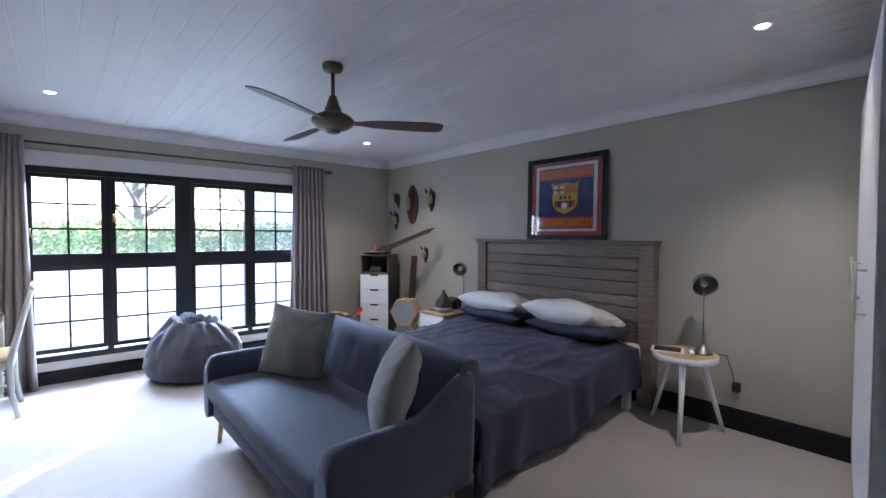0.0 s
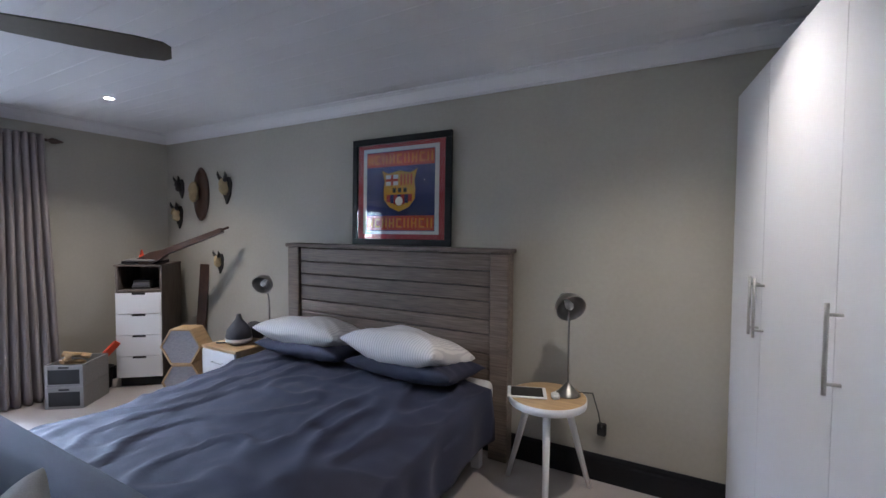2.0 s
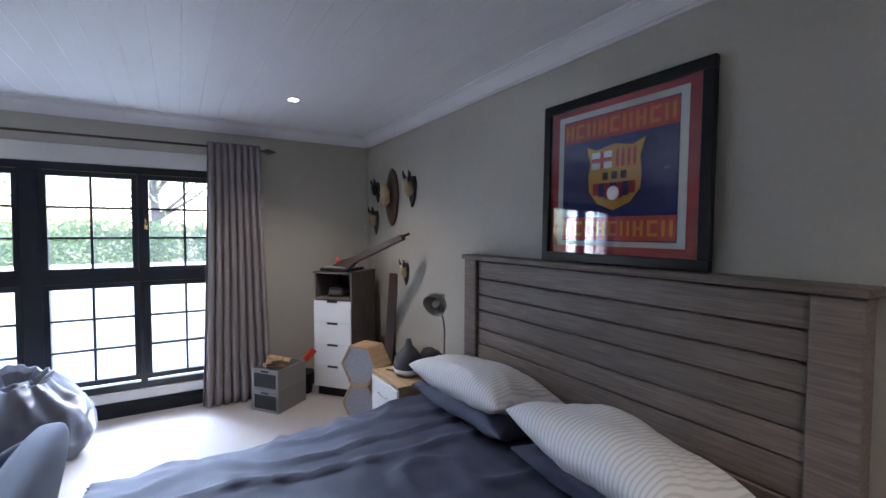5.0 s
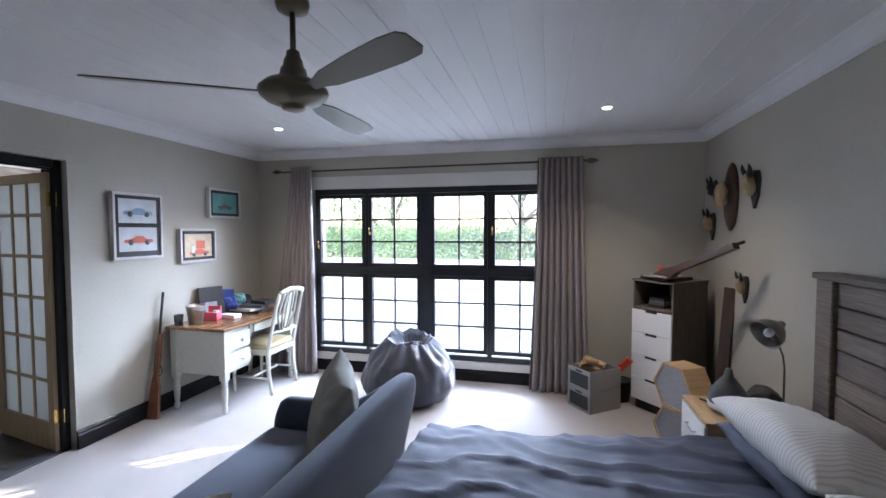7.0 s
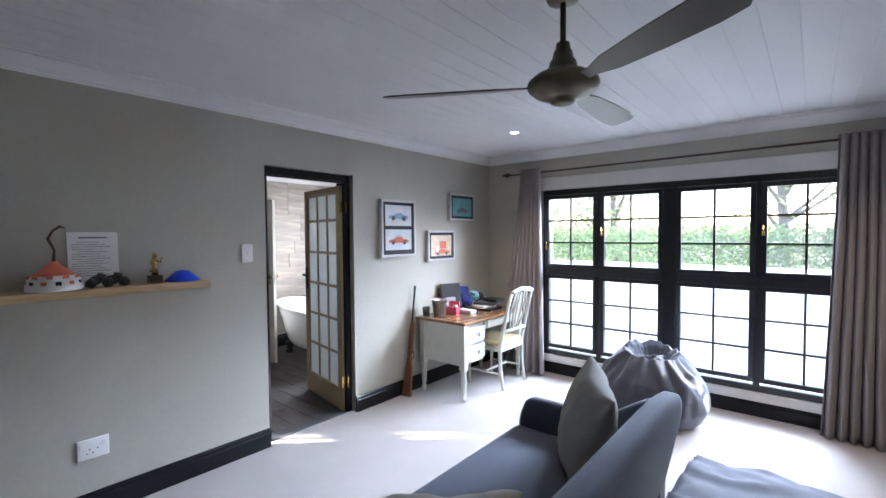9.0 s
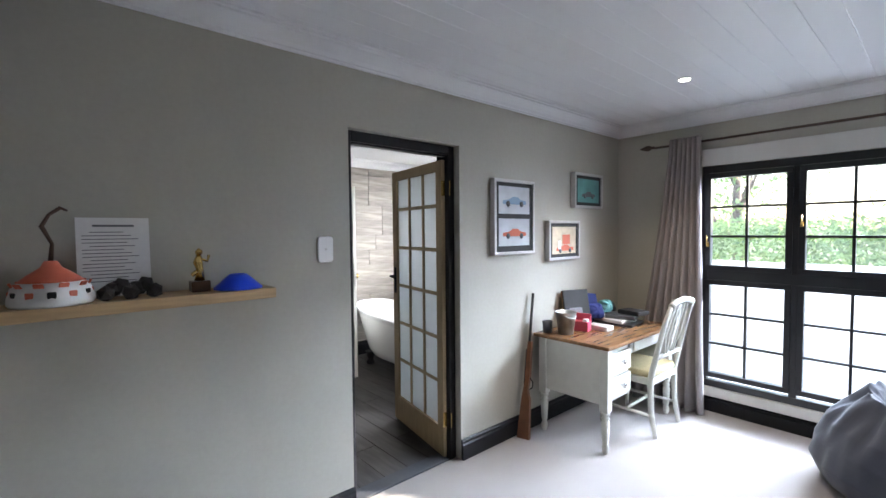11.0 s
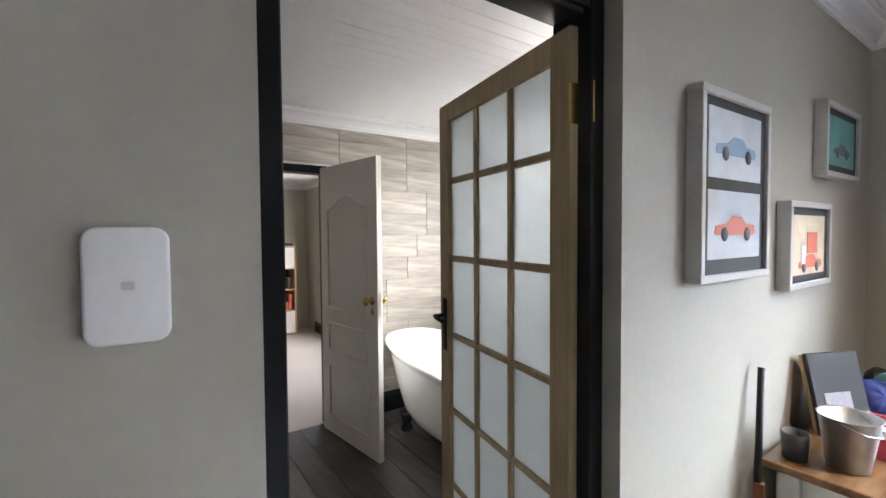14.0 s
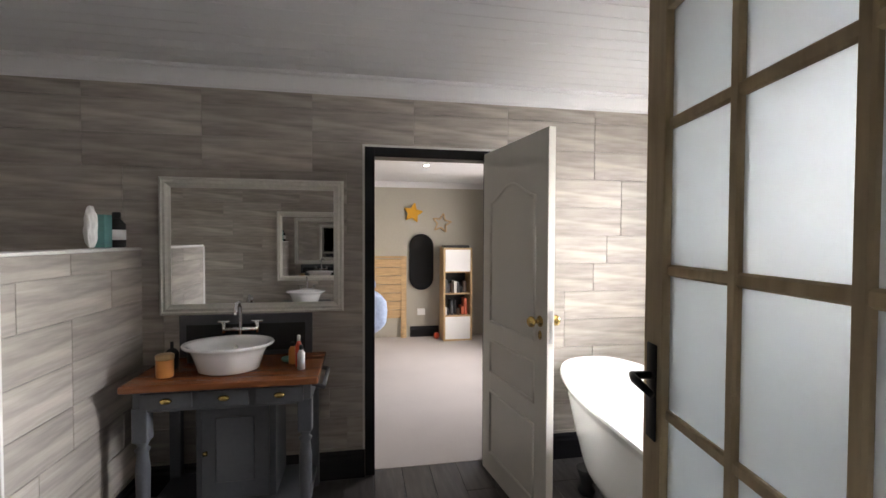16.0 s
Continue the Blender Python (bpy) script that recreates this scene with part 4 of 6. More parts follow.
def wall_mirror(label, m, w, h):
    o = thing("wall_mirror", label, "mirror", m)
    # local x along the wall, z up, +y out of the wall
    f = 0.06
    pr = [(0, 0.002), (0, 0.022), (0.012, 0.032), (0.02, 0.026), (0.034, 0.030), (0.046, 0.02), (f, 0.014), (f, 0.002)]
    bm = bmesh.new()
    rings = []
    for d, y in pr:
        rings.append([bm.verts.new(p) for p in ((-w / 2 + d, y, d), (w / 2 - d, y, d), (w / 2 - d, y, h - d), (-w / 2 + d, y, h - d))])
    for a, b in zip(rings, rings[1:]):
        for i in range(4):
            bm.faces.new((a[i], a[(i + 1) % 4], b[(i + 1) % 4], b[i]))
    bmesh.ops.recalc_face_normals(bm, faces=bm.faces[:])
    fr = part("frame", bm, FRAMECREAM, o, "cream carved mirror frame")
    part("glass", boxes((-w / 2 + f - 0.004, w / 2 - f + 0.004, 0.008, 0.012, f - 0.004, h - f + 0.004)), MIRROR, o, "silvered mirror glass")
    return o


FRAMECREAM = material("cream_carved_paint", (0.60, 0.585, 0.53), 0.45, grain=0.08, grain_scale=60, bump=0.3, bump_scale=120)
wall_mirror("wide cream-framed mirror above the washstand", pose(-2.748, 2.642, 1.05, 0, 0, -90), 1.03, 0.795)
wall_mirror("cream-framed mirror on the opposite bathroom wall", pose(-0.186, 2.655, 1.0, 0, 0, 90), 0.70, 0.80)
shelf2 = thing("basin_shelf", "narrow dark shelf that carries the second basin", "shelf", pose(-0.186, 2.64, 0))
part("shelf", boxes((-0.32, 0, -0.26, 0.26, 0.74, 0.775), bev=0.004), SLATE, shelf2)
part("bracket", boxes((-0.26, 0, -0.2, -0.17, 0.5, 0.739)), SLATE, shelf2)
part("bracket", boxes((-0.26, 0, 0.17, 0.2, 0.5, 0.739)), SLATE, shelf2)
basin("wash_basin", "small white oval basin on the narrow shelf", pose(-0.37, 2.64, 0.776) @ Matrix.Diagonal((0.85, 0.95, 0.85, 1)))
copy_thing(tap, pose(-0.222, 2.64, 0.776, 0, 0, 180) @ Matrix.Scale(0.8, 4))


# ---------------------------------------------------------------- bath
def bathtub():
    b = thing("bathtub", "white freestanding roll-top bath on feet", "bathtub", pose(-1.88, 4.77, 0))

    def shell(u, v):
        a = 2 * math.pi * u
        ca, sa = math.cos(a), math.sin(a)
        prof = [(0.55, 0.14), (0.70, 0.13), (0.80, 0.20), (0.88, 0.36), (0.95, 0.55), (0.98, 0.62), (1.02, 0.655), (1.035, 0.67), (1.02, 0.685), (0.98, 0.68), (0.94, 0.64), (0.90, 0.5), (0.82, 0.3), (0.7, 0.22), (0.3, 0.2), (0.02, 0.2)]
        p = v * (len(prof) - 1)
        i = min(int(p), len(prof) - 2)
        f = p - i
        k, z = prof[i][0] * (1 - f) + prof[i + 1][0] * f, prof[i][1] * (1 - f) + prof[i + 1][1] * f
        e = 0.75
        x, y = math.copysign(abs(ca) ** e, ca) * 0.80, math.copysign(abs(sa) ** e, sa) * 0.36
        z *= 1 + (0.10 * -ca - 0.07) * min(1, z / 0.6)
        slope = 1 - 0.20 * max(0, -ca) * (1 - min(1, z / 0.66))
        return Vector((x * k * slope, y * k, z))
    part("tub", surface(72, 60, shell, True), CERAMIC, b)
    for x, y in ((-0.45, -0.2), (-0.45, 0.2), (0.45, -0.2), (0.45, 0.2)):
        part("foot", lathe([(0.045, 0), (0.05, 0.02), (0.03, 0.05), (0.045, 0.1), (0.06, 0.15)], 14, (x, y, 0)), DARK, b, "dark cast foot")
    return b


bathtub()

# ---------------------------------------------------------------- far bedroom beyond the bathroom
FX, FYN, FYS, FZC = -6.6, 5.14, 1.2, 2.34
structure("floor_far", boxes((FX - 0.1, BXW - 0.06, FYS - 0.1, FYN + 0.1, -0.12, 0)), CARPET, "pale carpet of the far bedroom", "floor")
structure("wall_far_west", boxes((FX - 0.15, FX, FYS, FYN + 0.15, 0, 2.6)), WALL, "greige wall of the far bedroom", "wall")
structure("wall_far_north", boxes((FX, -5.6, FYN, FYN + 0.15, 0, 2.6), (-3.6, BXW - 0.121, FYN, FYN + 0.15, 0, 2.6), (-5.6, -3.6, FYN, FYN + 0.15, 0, 0.4), (-5.6, -3.6, FYN, FYN + 0.15, 2.1, 2.6)), WALL, "greige window wall of the far bedroom", "wall")
structure("wall_far_south", boxes((FX, BXW - 0.12, FYS - 0.15, FYS, 0, 2.6)), WALL, "greige wall of the far bedroom", "wall")
structure("ceiling_far", boarded(FX, BXW - 0.121, FYS, FYN, FZC, 0.14), CEIL, "white board ceiling of the far bedroom", "ceiling")
structure("cornice_far", cornice(FX, BXW - 0.121, FYS, FYN, FZC, 0.8), CEIL, "white cornice of the far bedroom", "cornice")
skirting("baseboard_8", (FX, 3.98), (FX, 4.42), (1, 0), 0.16)
skirting("baseboard_9", (FX + 0.4, FYN), (-5.6, FYN), (0, -1), 0.16)
d = thing("downlight", "small round recessed ceiling downlight, lit", "downlight", pose(-5.0, 4.0, FZC), "ceiling downlights")
part("trim_ring", lathe([(0.045, 0.0), (0.043, -0.005), (0.034, -0.006), (0.032, 0.0)], 24), WPLASTIC, d)
part("lens", lathe([(0.031, -0.002), (0.028, -0.004), (0.0, -0.0045)], 20), LAMPGLOW, d, "glowing lens")

# ---------------------------------------------------------------- outdoors
structure("ground", boxes((-300, 300, 6.25, 600, -0.4, -0.2)), LAWN, "lawn outside the windows", "ground")
structure("patio", boxes((-9, 6.5, 6.24, 9.55, -0.24, -0.15)), PAVING, "grey paved strip outside the window", "paving")
# two made-up walls out of view, only there to block light at the windows
structure("side_wall_1", boxes((-0.72, -0.60, 5.86, 8.2, -0.2, 4.4)), PLASTER, "unseen white wall added to keep sun off the bathroom window", "wall")
structure("side_wall_2", boxes((-2.97, -2.875, 5.86, 7.9, -0.2, 4.2)), PLASTER, "unseen white wall added to block light between the windows", "wall")
structure("garden_wall", boxes((-9, 6.4, 9.6, 9.85, -0.2, 0.98), (-9, 6.4, 9.56, 9.89, 0.98, 1.05), bev=0.01), PLASTER, "white plastered garden wall", "garden wall")

# made-up sun screens out of view: two walls whose narrow gap shapes the sun streak
gap = Vector((3.12, 6.0, 0)) + Vector((math.sin(SUN_AZ), math.cos(SUN_AZ), 0)) * 5.2
house = tagged(new("neighbour_house"), "two unseen white walls added to narrow the sun to a streak", "house", kind="structure")
house.matrix_basis = Matrix.Translation(gap) @ pose(0, 0, 0, 0, 0, -math.degrees(SUN_AZ))
part("wall", boxes((-3.4, -0.07, 0, 0.25, -0.3, 5.2)), PLASTER, house)
part("wall", boxes((0.07, 6.0, 0, 0.25, -0.3, 5.2)), PLASTER, house)


def leaves(name, count, place, size, label, category, parent=None):
    bm = bmesh.new()
    rng = random.Random(count)
    for _ in range(count):
        c = Vector(place(rng))
        a = Vector((rng.uniform(-1, 1), rng.uniform(-1, 1), rng.uniform(-0.6, 1))).normalized()
        b = a.orthogonal().normalized()
        s = size * rng.uniform(0.6, 1.3)
        bm.faces.new([bm.verts.new(c + a * s * i + b * s * 0.45 * j) for i, j in ((-1, 0), (0, -1), (1, 0), (0, 1))])
    ob = mesh(name, bm, LEAF)
    if parent:
        ob.parent = parent
        return ob
    return tagged(ob, label, category, kind="stuff")


leaves("hedge", 22000, lambda r: (r.uniform(-8, 6.2), 10.4 + r.uniform(-0.5, 0.5), 0.9 + 0.75 * r.random() ** 0.7 + 0.1 * math.sin(r.random() * 20)), 0.05, "leafy green hedge behind the garden wall", "hedge")


def tree(x, y, h, seed, label):
    t = thing("tree", label, "tree", pose(x, y, -0.2))
    rng = random.Random(seed)
    part("trunk", tube([(0, 0, 0), (0.05, 0.03, h * 0.3), (-0.05, 0.08, h * 0.6), (0.02, 0.02, h * 0.9)], [0.16, 0.13, 0.09, 0.04]), BARK, t)
    clumps = []
    for k in range(9):
        a, z = rng.uniform(0, 6.28), h * rng.uniform(0.4, 0.9)
        e = Vector((math.cos(a) * rng.uniform(0.6, 1.5), math.sin(a) * rng.uniform(0.6, 1.5), z + 0.5))
        part("limb", tube([(0, 0, z * 0.8), e * 0.6 + Vector((0, 0, z * 0.3)), e], [0.06, 0.04, 0.015], 6), BARK, t)
        clumps.append(e)

    def place(r):
        c = clumps[r.randrange(len(clumps))]
        return c + Vector((r.gauss(0, 0.62), r.gauss(0, 0.62), r.gauss(0, 0.55)))
    leaves("crown", 2600, place, 0.065, "", "", t)


tree(-1.0, 13.5, 4.2, 3, "slender garden tree with loose pale crown")
tree(2.6, 14.5, 4.8, 8, "slender garden tree with loose pale crown")
tree(5.2, 13.0, 4.0, 13, "slender garden tree with loose pale crown")


# ---------------------------------------------------------------- framed pennant on the headboard
def pennant():
    p = thing("framed_pennant", "black-framed blue and red football pennant with gold crest", "picture", pose(4.79, 2.845, 1.407, -1.0, 0, -90))
    # local x to the viewer's right, -y out of the wall, z up
    W, H, f = 0.895, 0.825, 0.048
    W2, H2 = W / 2, H
    part("frame", boxes((-W2, W2, -0.028, 0, 0, f), (-W2, W2, -0.028, 0, H2 - f, H2), (-W2, -W2 + f, -0.028, 0, f, H2 - f), (W2 - f, W2, -0.028, 0, f, H2 - f), bev=0.003), BLACK, p)
    part("mat", boxes((-W2 + f, W2 - f, -0.010, -0.002, f, H2 - f)), RED, p, "dark red mount")
    part("backing_paper", boxes((-0.345, 0.345, -0.012, -0.010, 0.085, 0.745)), PAPER, p)
    cl = part("pennant", boxes((-0.31, 0.31, -0.014, -0.012, 0.11, 0.715)), BLUE, p, "royal blue cloth pennant")
    for z0, z1 in ((0.115, 0.225), (0.60, 0.71)):
        part("band", boxes((-0.308, 0.308, -0.0155, -0.014, z0, z1)), ORANGE, cl)
        for i in range(9):
            x = -0.27 + i * 0.0675
            w = 0.024
            zc0, zc1 = z0 + 0.02, z1 - 0.02
            kind = i % 3
            if kind == 0:
                b = boxes((x - w, x - w + 0.014, -0.0168, -0.0155, zc0, zc1), (x + w - 0.014, x + w, -0.0168, -0.0155, zc0, zc1), (x - w + 0.014, x + w - 0.014, -0.0168, -0.0155, zc0 + 0.028, zc0 + 0.04))
            elif kind == 1:
                b = boxes((x - w, x - w + 0.014, -0.0168, -0.0155, zc0, zc1), (x - w + 0.014, x + w, -0.0168, -0.0155, zc0, zc0 + 0.014), (x - w + 0.014, x + w, -0.0168, -0.0155, zc1 - 0.014, zc1))
            else:
                b = boxes((x - w, x - w + 0.014, -0.0168, -0.0155, zc0, zc1), (x + w - 0.014, x + w, -0.0168, -0.0155, zc0, zc1))
            part("mark", b, LETTER, cl)
    shield = [(-0.16, 0.57), (-0.10, 0.545), (0, 0.565), (0.10, 0.545), (0.16, 0.57), (0.135, 0.49), (0.145, 0.42), (0.14, 0.35), (0.09, 0.29), (0, 0.255), (-0.09, 0.29), (-0.14, 0.35), (-0.145, 0.42), (-0.135, 0.49)]
    cr = part("crest", moved(outline(shield, 0.002), Matrix.Translation((0, -0.0142, 0))), GOLD, cl, "gold edged crest shape")

    def slab(x0, x1, z0, z1, mat, y=-0.0164):
        part("field", boxes((x0, x1, y - 0.001, y, z0, z1)), mat, cr)
    slab(-0.125, -0.01, 0.455, 0.535, PAPER)
    slab(-0.075, -0.055, 0.455, 0.535, ORANGE, -0.0176)
    slab(-0.125, -0.01, 0.485, 0.505, ORANGE, -0.0178)
    for i in range(4):
        slab(0.012 + i * 0.03, 0.027 + i * 0.03, 0.455, 0.535, ORANGE)
    for i in range(7):
        slab(-0.115 + i * 0.033, -0.082 + i * 0.033, 0.30 + 0.03 * abs(i - 3) / 3, 0.385, BLUE if i % 2 else RED)
    for i in range(3):
        slab(-0.06 + i * 0.05, -0.03 + i * 0.05, 0.40, 0.435, DARK)
    part("ball", moved(lathe([(0.034, 0), (0.03, 0.004), (0, 0.006)], 18), pose(0, -0.0176, 0.335, 90, 0, 0)), PAPER, cr)
    g = part("glass", boxes((-W2 + f, W2 - f, -0.0215, -0.020, f, H2 - f)), CLEAR, p, "clear picture glass")
    g.visible_shadow = False
    return p


pennant()


# ---------------------------------------------------------------- hunting trophies on the east wall
sh = thing("trophy_shield", "dark oval wooden trophy shield hung on the wall", "trophy", pose(4.82, 5.37, 1.885, 0, 0, -90))
part("board", moved(lathe([(0.13, 0), (0.135, 0.012), (0.115, 0.026), (0, 0.028)], 32), pose(0, 0, 0, 90, 0, 0) @ Matrix.Diagonal((1, 2.05, 1, 1))), DARKWOOD, sh, smooth=True)
part("skull", moved(cushion(0.09, 0.22, 0.09, 4, 2.5), pose(-0.02, -0.075, 0.02)), BONE, sh, "old bone skull")


def skull_mount(y, z, s, mat, roll):
    o = thing("skull_mount", "small dark shield with bone skull and horns", "trophy", pose(4.818, y, z, 0, roll, -90) @ Matrix.Diagonal((s, s, s, 1)), "trophies on the wall")
    pts = [(0, -0.17), (0.05, -0.08), (0.06, 0.04), (0.03, 0.10), (-0.03, 0.10), (-0.06, 0.04), (-0.05, -0.08)]
    part("plaque", outline(pts, 0.02), HORN, o)
    part("skull", moved(cushion(0.075, 0.17, 0.08, y, 2.4), pose(0, -0.055, 0.0, 12, 0, 0)), mat, o, "yellowed bone")
    for sg in (-1, 1):
        part("horn", tube([(sg * 0.02, -0.06, 0.06), (sg * 0.045, -0.07, 0.085), (sg * 0.06, -0.078, 0.115), (sg * 0.055, -0.085, 0.145)], [0.020, 0.018, 0.013, 0.004], 8), HORN, o)


skull_mount(4.93, 1.94, 1.0, BONE, 4)
skull_mount(5.72, 1.98, 0.75, HORN, -5)
skull_mount(5.76, 1.68, 0.9, BONE, 0)
skull_mount(5.06, 1.20, 0.75, BONE, 3)


# ---------------------------------------------------------------- drawer tower in the corner
def drawer_tower():
    t = thing("drawer_tower", "tall dark-ash drawer unit with four white drawers", "cabinet", pose(4.40, 5.365, 0, 0, 0, -50))
    # local: front face y=0 from x=-0.40 to 0, depth towards +y
    W, D, H = 0.40, 0.46, 1.18
    for nm, bx in (("side", (-W, -W + 0.018, 0.002, D, 0.09, H - 0.02)), ("side", (-0.018, 0, 0.002, D, 0.09, H - 0.02)), ("back", (-W + 0.018, -0.018, D - 0.01, D, 0.09, H - 0.02)), ("bottom", (-W + 0.018, -0.018, 0.01, D - 0.01, 0.09, 0.108)), ("niche_shelf", (-W + 0.018, -0.018, 0.004, D - 0.01, 0.915, 0.935))):
        part(nm, boxes(bx, bev=0.001), TOWERWOOD, t)
    part("top", boxes((-W - 0.008, 0.008, -0.01, D, H - 0.019, H), bev=0.002), TOWERWOOD, t)
    part("plinth", boxes((-W + 0.02, -0.02, 0.03, D - 0.03, 0, 0.089)), DARK, t)
    dh = (0.912 - 0.095) / 4
    for k in range(4):
        z0 = 0.095 + k * dh
        dr = part("drawer", merged(boxes((-W + 0.004, -0.004, -0.016, 0.001, z0, z0 + dh - 0.024)), boxes((-W + 0.004, -0.26, -0.016, 0.001, z0 + dh - 0.024, z0 + dh - 0.004), (-0.14, -0.004, -0.016, 0.001, z0 + dh - 0.024, z0 + dh - 0.004))), WHITE, t)
        part("finger_slot", boxes((-0.26, -0.14, -0.004, 0.0008, z0 + dh - 0.024, z0 + dh - 0.006)), DARK, dr)
    st = thing("book_stack", "small stack of dark books in the tower's open niche", "books", pose(4.40, 5.365, 0.936, 0, 0, -50))
    for k in range(4):
        part("book", boxes((-0.29 + 0.006 * k, -0.13, 0.06, 0.26, 0.0 + k * 0.022, 0.02 + k * 0.022), bev=0.002), (DARK, SLATE, INK, DARK)[k], st)
    return t


drawer_tower()
top = pose(4.40, 5.365, 1.181, 0, 0, -50)
o = tagged(mesh("board_game", boxes((-0.37, -0.06, 0.05, 0.34, 0, 0.028), bev=0.003), DARK), "flat dark box on top of the drawer tower", "box")
o.matrix_basis = top
o = tagged(mesh("tray", boxes((-0.30, -0.02, -0.03, 0.22, 0.029, 0.05), bev=0.008), GREYCRATE), "shallow grey tray on top of the drawer tower", "tray")
o.matrix_basis = top
o = tagged(mesh("toy_cone", lathe([(0.028, 0), (0.026, 0.006), (0.012, 0.06), (0.006, 0.085), (0, 0.086)], 14, (-0.22, 0.12, 0.051)), ORANGETOY), "small red-orange toy cone on the tray", "toy")
o.matrix_basis = top
o = tagged(mesh("toy_block", boxes((-0.12, -0.04, 0.06, 0.10, 0.051, 0.075), bev=0.003), GOLD), "small yellow block on the tray", "toy")
o.matrix_basis = top
gun = thing("wooden_rifle", "dark wooden toy rifle lying across the drawer tower", "toy rifle", look((4.36, 5.42, 1.235), (4.62, 4.80, 1.48)) @ pose(0, 0, 0, 180, 0, 90))
part("stock", moved(outline([(-0.035, -0.14), (0.05, -0.16), (0.065, 0.0), (0.045, 0.14), (0.04, 0.76), (-0.004, 0.76), (-0.01, 0.16), (-0.035, 0.06)], 0.05), pose(0, 0.025, 0)), DARKWOOD, gun)
part("barrel", tube([(0.022, 0, 0.1), (0.022, 0, 0.83)], 0.011), DARKWOOD, gun)
lean = tagged(mesh("leaning_board", bar((4.745, 5.36, 0.01), (4.80, 5.30, 1.16), 0.02, 0.09), DARKWOOD), "dark narrow board leaning on the wall by the tower", "board")


# crates by the curtain
def crate(z, label):
    c = thing("crate", label, "crate", pose(3.75, 5.36, z, 0, 0, 128), "stacked crates")
    # local x along the front (0..0.29), -y is depth
    W, D, H = 0.29, 0.36, 0.185
    part("side", boxes((0, 0.012, -D, -0.013, 0, H)), GREYCRATE, c)
    part("side", boxes((W - 0.012, W, -D, -0.013, 0, H)), GREYCRATE, c)
    part("back", boxes((0.012, W - 0.012, -D, -D + 0.012, 0, H)), GREYCRATE, c)
    part("bottom", boxes((0.012, W - 0.012, -D + 0.012, -0.013, 0, 0.012)), GREYCRATE, c)
    part("front", boxes((0, W, -0.012, 0, 0, 0.022), (0, W, -0.012, 0, H - 0.04, H), (0, 0.025, -0.012, 0, 0.022, H - 0.04), (W - 0.025, W, -0.012, 0, 0.022, H - 0.04)), GREYCRATE, c)
    part("chalk_panel", boxes((0.025, W - 0.025, -0.010, -0.004, 0.022, H - 0.04)), DARK, c, "black panel")
    part("grip", boxes((W / 2 - 0.04, W / 2 + 0.04, -0.001, 0.0015, H - 0.03, H - 0.014)), DARK, c)
    return c


crate(0.0, "grey wooden crate with black front panel on the carpet")
crate(0.188, "grey wooden crate stacked on another, filled with wood scraps")
for k, (x, y, r) in enumerate(((3.76, 5.56, 20), (3.74, 5.62, 70), (3.81, 5.62, -30), (3.76, 5.54, 50))):
    o = mesh("wood_offcut", boxes((-0.10, 0.10, -0.03, 0.03, -0.012, 0.012), bev=0.003), OAK)
    o.matrix_basis = pose(x, y, 0.365 + 0.02 * k, 14 * (-1) ** k, 12, r)
    tagged(o, "pale wooden offcut lying in the crate", "offcut", "offcuts in the crate")
toy = thing("toy_shovel", "orange-headed toy shovel leaning by the tower", "toy", pose(4.04, 5.66, 0))
part("shaft", tube([(0, 0, 0.02), (-0.02, -0.03, 0.36)], 0.010), DARK, toy)
part("head", moved(boxes((-0.035, 0.035, -0.012, 0.012, 0, 0.16), bev=0.01), pose(-0.02, -0.03, 0.34, 18, 38, 0)), ORANGETOY, toy, "orange-red plastic")
bn = thing("waste_bin", "small black bin on the carpet behind the crates", "bin", pose(4.06, 5.80, 0))
part("body", lathe([(0.085, 0), (0.105, 0.2), (0.108, 0.2), (0.1, 0.195), (0.08, 0.01), (0, 0.01)], 20), DARK, bn)


# hexagonal boxes
def hexbox(z, turn, label):
    h = thing("hexagon_box", label, "box", pose(4.44, 4.93, z, 0, 0, turn), "hexagon boxes")
    R = 0.182
    def ring(r):
        return [(r * math.cos(math.pi / 3 * i), 0.1576 + r * math.sin(math.pi / 3 * i)) for i in range(6)]
    o_, i_ = ring(R), ring(R - 0.016)
    for k in range(6):
        n = (k + 1) % 6
        part("side", outline([o_[k], o_[n], i_[n], i_[k]], 0.20), OAK, h)
    part("face", moved(outline(ring(R - 0.017), 0.006), Matrix.Translation((0, -0.185, 0))), HEXFACE, h, "speckled grey felt face")
    return h


hexbox(0.001, -57, "oak hexagon box with grey felt face on the carpet")
hexbox(0.318, -61, "oak hexagon box with grey felt face, stacked")


# nightstand
ns = thing("nightstand", "white two-drawer nightstand with oak top", "nightstand", pose(4.24, 4.04, 0))
part("body", boxes((0.012, 0.53, 0.0, 0.43, 0.08, 0.53), bev=0.002), OAK, ns)
part("top", boxes((0, 0.54, -0.008, 0.438, 0.531, 0.553), bev=0.003), OAK, ns, "oak top")
for z0, z1 in ((0.09, 0.30), (0.306, 0.525)):
    d = part("drawer", boxes((-0.004, 0.012, 0.004, 0.426, z0, z1), bev=0.002), WHITE, ns)
    part("handle", tube([(-0.004, 0.15, z1 - 0.09), (-0.024, 0.15, z1 - 0.09), (-0.024, 0.28, z1 - 0.09), (-0.004, 0.28, z1 - 0.09)], 0.004, 8), BRUSHED, d, "slim steel pull")
for x in (0.05, 0.48):
    for y in (0.04, 0.39):
        part("leg", boxes((x - 0.02, x + 0.02, y - 0.02, y + 0.02, 0, 0.079)), OAK, ns)


